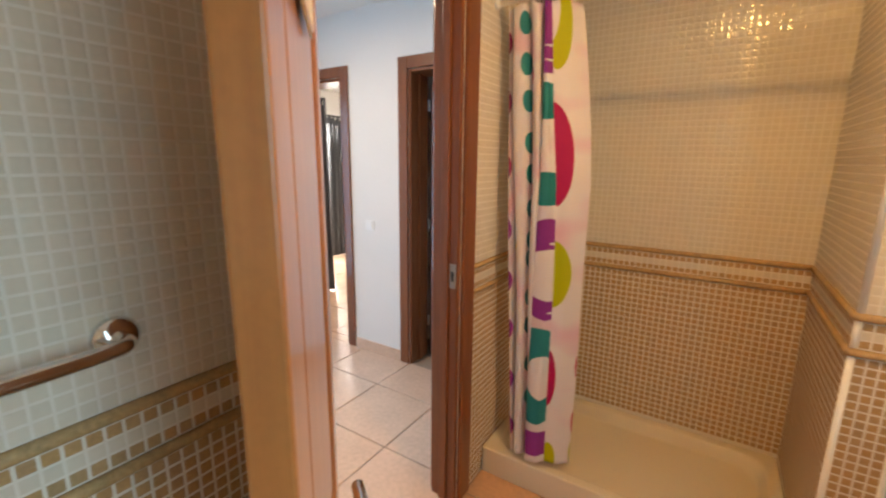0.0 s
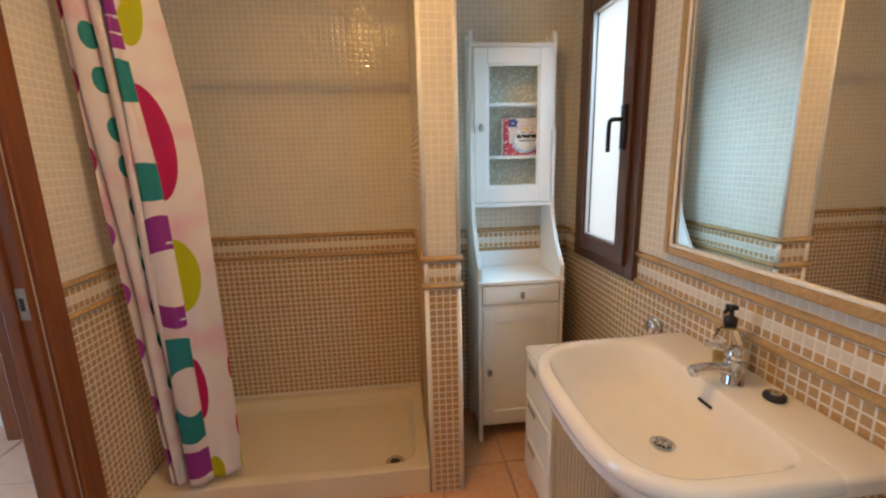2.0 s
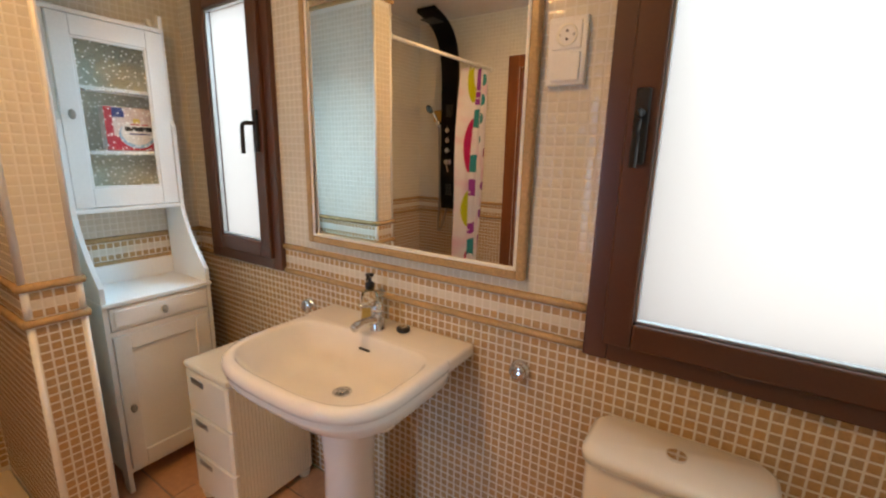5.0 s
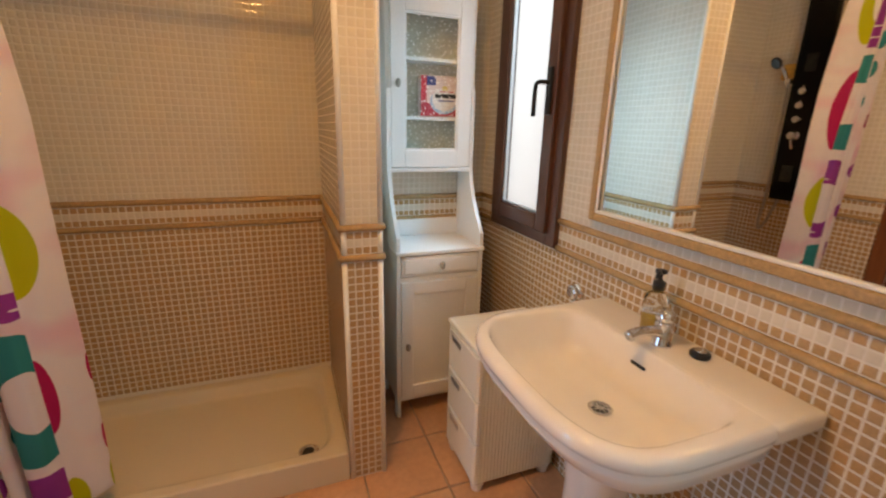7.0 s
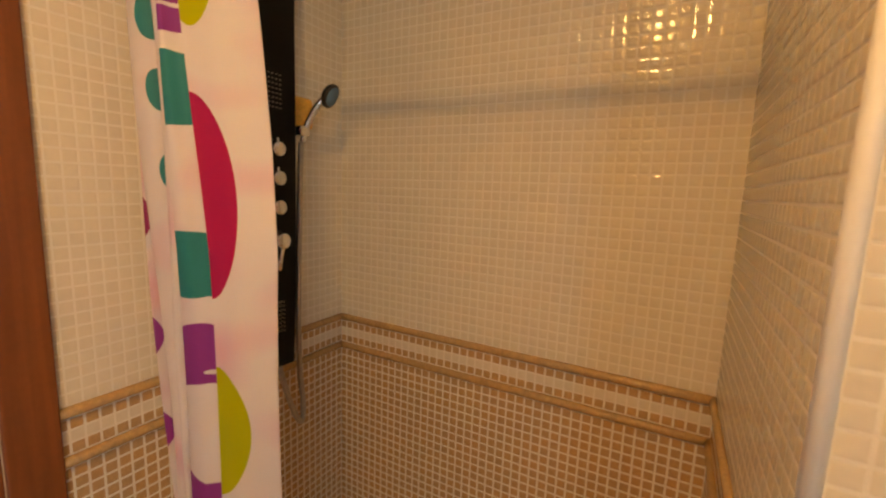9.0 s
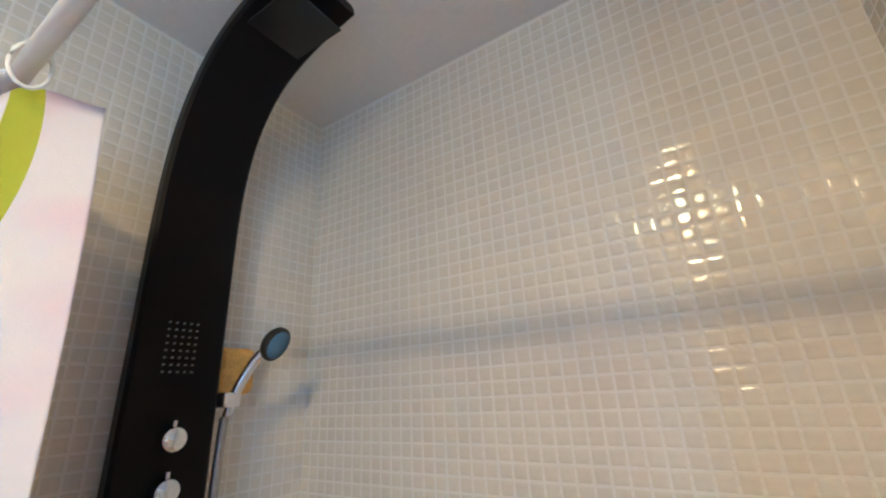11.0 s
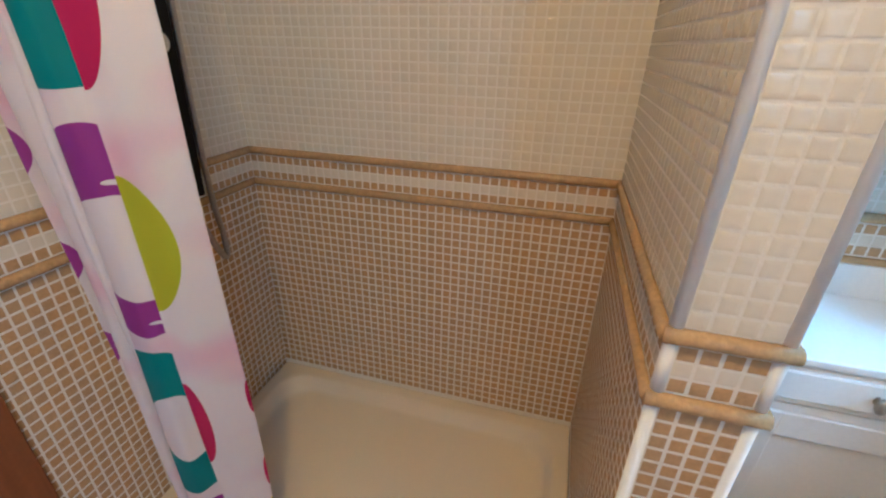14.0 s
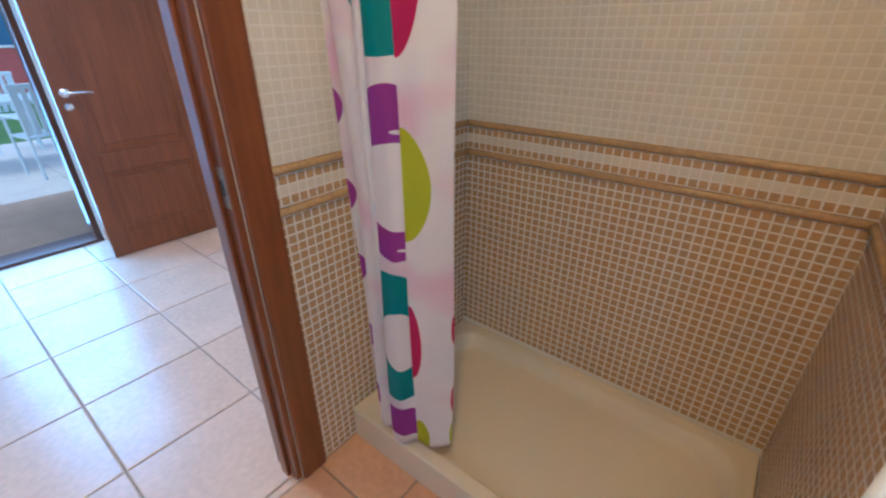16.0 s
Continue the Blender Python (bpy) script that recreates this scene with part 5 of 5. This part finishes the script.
def mosaic(wall_ob, start, along, normal, length, z_top=CEIL, holes=(), near=None, z_low=0.0, seed=0):
    """Mosaic on a wall face from a start point (x, y): brown below, a band of three rows between mouldings, white above.
    near: a range (u0, u1, z0, z1) whose tiles are objects of their own."""
    rnd = random.Random(seed)
    cols = max(1, round(length / PITCH))
    pu = length / cols
    rows = []
    for k in range(34):
        rows.append((0.924 - (k + 0.5) * PITCH, "tile_brown"))
    for k, kind in enumerate(("tile_brown", "tile_white", "tile_brown")):
        rows.append((0.951 + (k + 0.5) * 0.0272, kind))
    for k in range(54):
        rows.append((1.059 + (k + 0.5) * PITCH, "tile_white"))
    a, n = Vector((*along, 0)), Vector((*normal, 0))
    flip = a.cross(Vector((0, 0, 1))).dot(n) > 0
    joined = {"tile_brown": [], "tile_white": []}
    for z, kind in rows:
        if z < z_low + 0.012 or z > z_top - 0.012:
            continue
        for c in range(cols):
            u = (c + 0.5) * pu
            if any(h[0] < u < h[1] and h[2] < z < h[3] for h in holes):
                continue
            p = Vector((start[0], start[1], z)) + a * u + n * 0.0006
            own = near and near[0] < u < near[1] and near[2] < z < near[3]
            tw, tv = rnd.uniform(-0.014, 0.014), rnd.uniform(-0.014, 0.014)
            (joined[kind].append((p, tw, tv)) if not own else None)
            if own:
                ob = new("tile", tile_mesh(kind, 0.0222 if kind == "tile_brown" else 0.0232, 0.00055))
                m = Matrix.Identity(4)
                aa = a if not flip else -a
                m.col[0][:3], m.col[1][:3], m.col[2][:3], m.col[3][:3] = aa, n, (0, 0, 1), p
                if aa.cross(n).z < 0:
                    m.col[0][:3] = -aa
                ob.matrix_world = m @ Matrix.Rotation(tw, 4, "X") @ Matrix.Rotation(tv, 4, "Z")
                ob.parent = wall_ob
    for kind, items in joined.items():
        if not items:
            continue
        vs, fs = tile_arrays(0.0222 if kind == "tile_brown" else 0.0232, 0.00055)
        P = np.array([p for p, _, _ in items])
        T = np.array([(w, v) for _, w, v in items])
        U, H, V = vs[:, 0], vs[:, 1], vs[:, 2]
        hh = H[None] + np.where(H[None] > 0, T[:, :1] * V[None] + T[:, 1:] * U[None], 0)
        av, nv = np.array(a), np.array(n)
        co = P[:, None, :] + U[None, :, None] * av + hh[..., None] * nv + V[None, :, None] * np.array((0, 0, 1.0))
        f = np.array(fs)
        if not flip:
            f = f[:, ::-1]
        faces = (f[None] + 12 * np.arange(len(items))[:, None, None]).reshape(-1, 4)
        me = bpy.data.meshes.new("mosaic_tiles")
        me.from_pydata(co.reshape(-1, 3).tolist(), [], faces.tolist())
        me.materials.append(M[kind])
        ob = tagged(new("mosaic_tiles", me), kind="stuff")
        ob.parent = wall_ob


def moulding(wall_ob, start, along, normal, u0, u1):
    a, n = Vector((*along, 0)), Vector((*normal, 0))
    for z in (0.9375, 1.0465):
        rings = []
        steps = max(2, int((u1 - u0) / 0.05))
        for k in range(steps + 1):
            u = u0 + (u1 - u0) * k / steps
            p = Vector((start[0], start[1], z)) + a * u
            r = 0.0125 + 0.0006 * noise.noise(p * 9)
            rings.append([p + n * (0.001 + r * 1.05 * math.sin(math.pi * q / 8)) + Vector((0, 0, r * math.cos(math.pi * q / 8))) for q in range(9)])
        part("moulding", loft(rings), M["travertine"], wall_ob, "tan stone moulding", True)


# shower back wall
mosaic(wall_back, (0, 0), (1, 0), (0, -1), PILL, z_low=0.125, near=(0.02, 0.62, 0.80, 1.06), seed=1)
moulding(wall_back, (0, 0), (1, 0), (0, -1), 0.0, PILL)
# niche
mosaic(wall_back, (PILR, NICHE), (1, 0), (0, -1), XW - PILR, seed=2)
moulding(wall_back, (PILR, NICHE), (1, 0), (0, -1), 0.0, XW - PILR)
# door wall: shower side, then beyond the door
mosaic(wall_door, (0, 0), (0, -1), (1, 0), 0.855, holes=((0, 0.7, 0, 0.125),), near=(0.70, 0.86, 0.70, 1.2), seed=3)
moulding(wall_door, (0, 0), (0, -1), (1, 0), 0.0, 0.855)
mosaic(wall_door, (0, DOOR_H - 0.075), (0, -1), (1, 0), DOOR_H - 0.075 - REAR, seed=4)
moulding(wall_door, (0, DOOR_H - 0.075), (0, -1), (1, 0), 0.0, DOOR_H - 0.075 - REAR)
mosaic(wall_door, (0, DOOR_S + 0.075), (0, -1), (1, 0), DOOR_S - DOOR_H + 0.15, z_low=DOOR_TOP + 0.075, seed=5)
# partition: shower side, niche side, front
mosaic(partition, (PILL, 0), (0, -1), (-1, 0), 0.69, z_top=PART_TOP, z_low=0.125, seed=6)
moulding(partition, (PILL, 0), (0, -1), (-1, 0), 0.0, 0.70)
mosaic(partition, (PILR, NICHE), (0, -1), (1, 0), 0.61, z_top=PART_TOP, seed=7)
moulding(partition, (PILR, NICHE), (0, -1), (1, 0), 0.0, 0.62)
mosaic(partition, (PILL + 0.014, PILY), (1, 0), (0, -1), 0.112, z_top=PART_TOP, near=(0, 0.14, 0.0, 2.2), seed=8)
moulding(partition, (PILL, PILY), (1, 0), (0, -1), -0.008, 0.148)
for x in (PILL + 0.006, PILR - 0.006):
    for z0, z1 in ((0.0, 0.925), (0.951, 1.034), (1.059, PART_TOP)):
        part("corner_trim", cyl((x, PILY + 0.004, z0), (x, PILY + 0.004, z1), 0.0095, n=16), M["white_trim"], partition, "white rounded corner trim", True)
part("coping", box(PILL - 0.012, PILY - 0.014, PART_TOP, PILR + 0.012, 0.0, PART_TOP + 0.022, 0.006), M["travertine"], partition, "tan stone coping")
# window wall
mosaic(wall_window, (XW, NICHE), (0, -1), (-1, 0), NICHE - REAR, holes=((NICHE - WIN[1] + 0.0, NICHE - WIN[0], WIN[2], WIN[3]), (NICHE - WIN2[1], NICHE - WIN2[0], WIN2[2], WIN2[3]), (0.91, 1.79, 1.11, 1.98)),
       near=(0.85, 1.45, 0.76, 1.06), seed=9)
moulding(wall_window, (XW, NICHE), (0, -1), (-1, 0), 0.0, NICHE - WIN[1])
moulding(wall_window, (XW, NICHE), (0, -1), (-1, 0), NICHE - WIN[0], NICHE - WIN2[1])
moulding(wall_window, (XW, NICHE), (0, -1), (-1, 0), NICHE - WIN2[0], NICHE - REAR)
mosaic(wall_rear, (0, REAR), (1, 0), (0, 1), XW, seed=10)
moulding(wall_rear, (0, REAR), (1, 0), (0, 1), 0.0, XW)


def floor_tiles(parent, x0, y0, x1, y1, pitch_x, pitch_y, ox, oy, kind, z=0.0, limit=None):
    """Square tiles with bevelled edges, cut at the bounds."""
    i0, i1 = math.floor((x0 - ox) / pitch_x), math.ceil((x1 - ox) / pitch_x)
    j0, j1 = math.floor((y0 - oy) / pitch_y), math.ceil((y1 - oy) / pitch_y)
    g = 0.003
    for i in range(i0, i1):
        for j in range(j0, j1):
            a0, a1 = max(x0, ox + i * pitch_x + g), min(x1, ox + (i + 1) * pitch_x - g)
            b0, b1 = max(y0, oy + j * pitch_y + g), min(y1, oy + (j + 1) * pitch_y - g)
            if a1 - a0 < 0.01 or b1 - b0 < 0.01:
                continue
            bm = bmesh.new()
            e = 0.004
            lo = [(a0, b0, z - 0.012), (a1, b0, z - 0.012), (a1, b1, z - 0.012), (a0, b1, z - 0.012)]
            mid = [(p[0], p[1], z - 0.003) for p in lo]
            top = [(a0 + e, b0 + e, z), (a1 - e, b0 + e, z), (a1 - e, b1 - e, z), (a0 + e, b1 - e, z)]
            part("tile", loft([lo, mid, top], cap0=False), M[kind], parent)


floor_tiles(floor, 0.0, REAR, XW, 0.0, 0.312, 0.312, 0.002, -0.866, "floor_tile")
floor_tiles(floor_hall, HX, REAR, 0.0, 0.0, 0.465, 0.465, -0.497, -0.832, "hall_tile")
floor_tiles(floor_hall, BX0, 0.0, BX1, BY1, 0.465, 0.465, -0.497, -0.832, "hall_tile")
terrace = tagged(part("pavement", box(-7.6, -6, -0.1, HX - 0.2, 6, -0.052), M["floor_grout"]), "pale paved terrace outside the hall", "terrace", kind="structure")
floor_tiles(terrace, -7.6, -4, HX - 0.2, 4, 0.6, 0.6, 0.1, 0.2, "patio", -0.04)
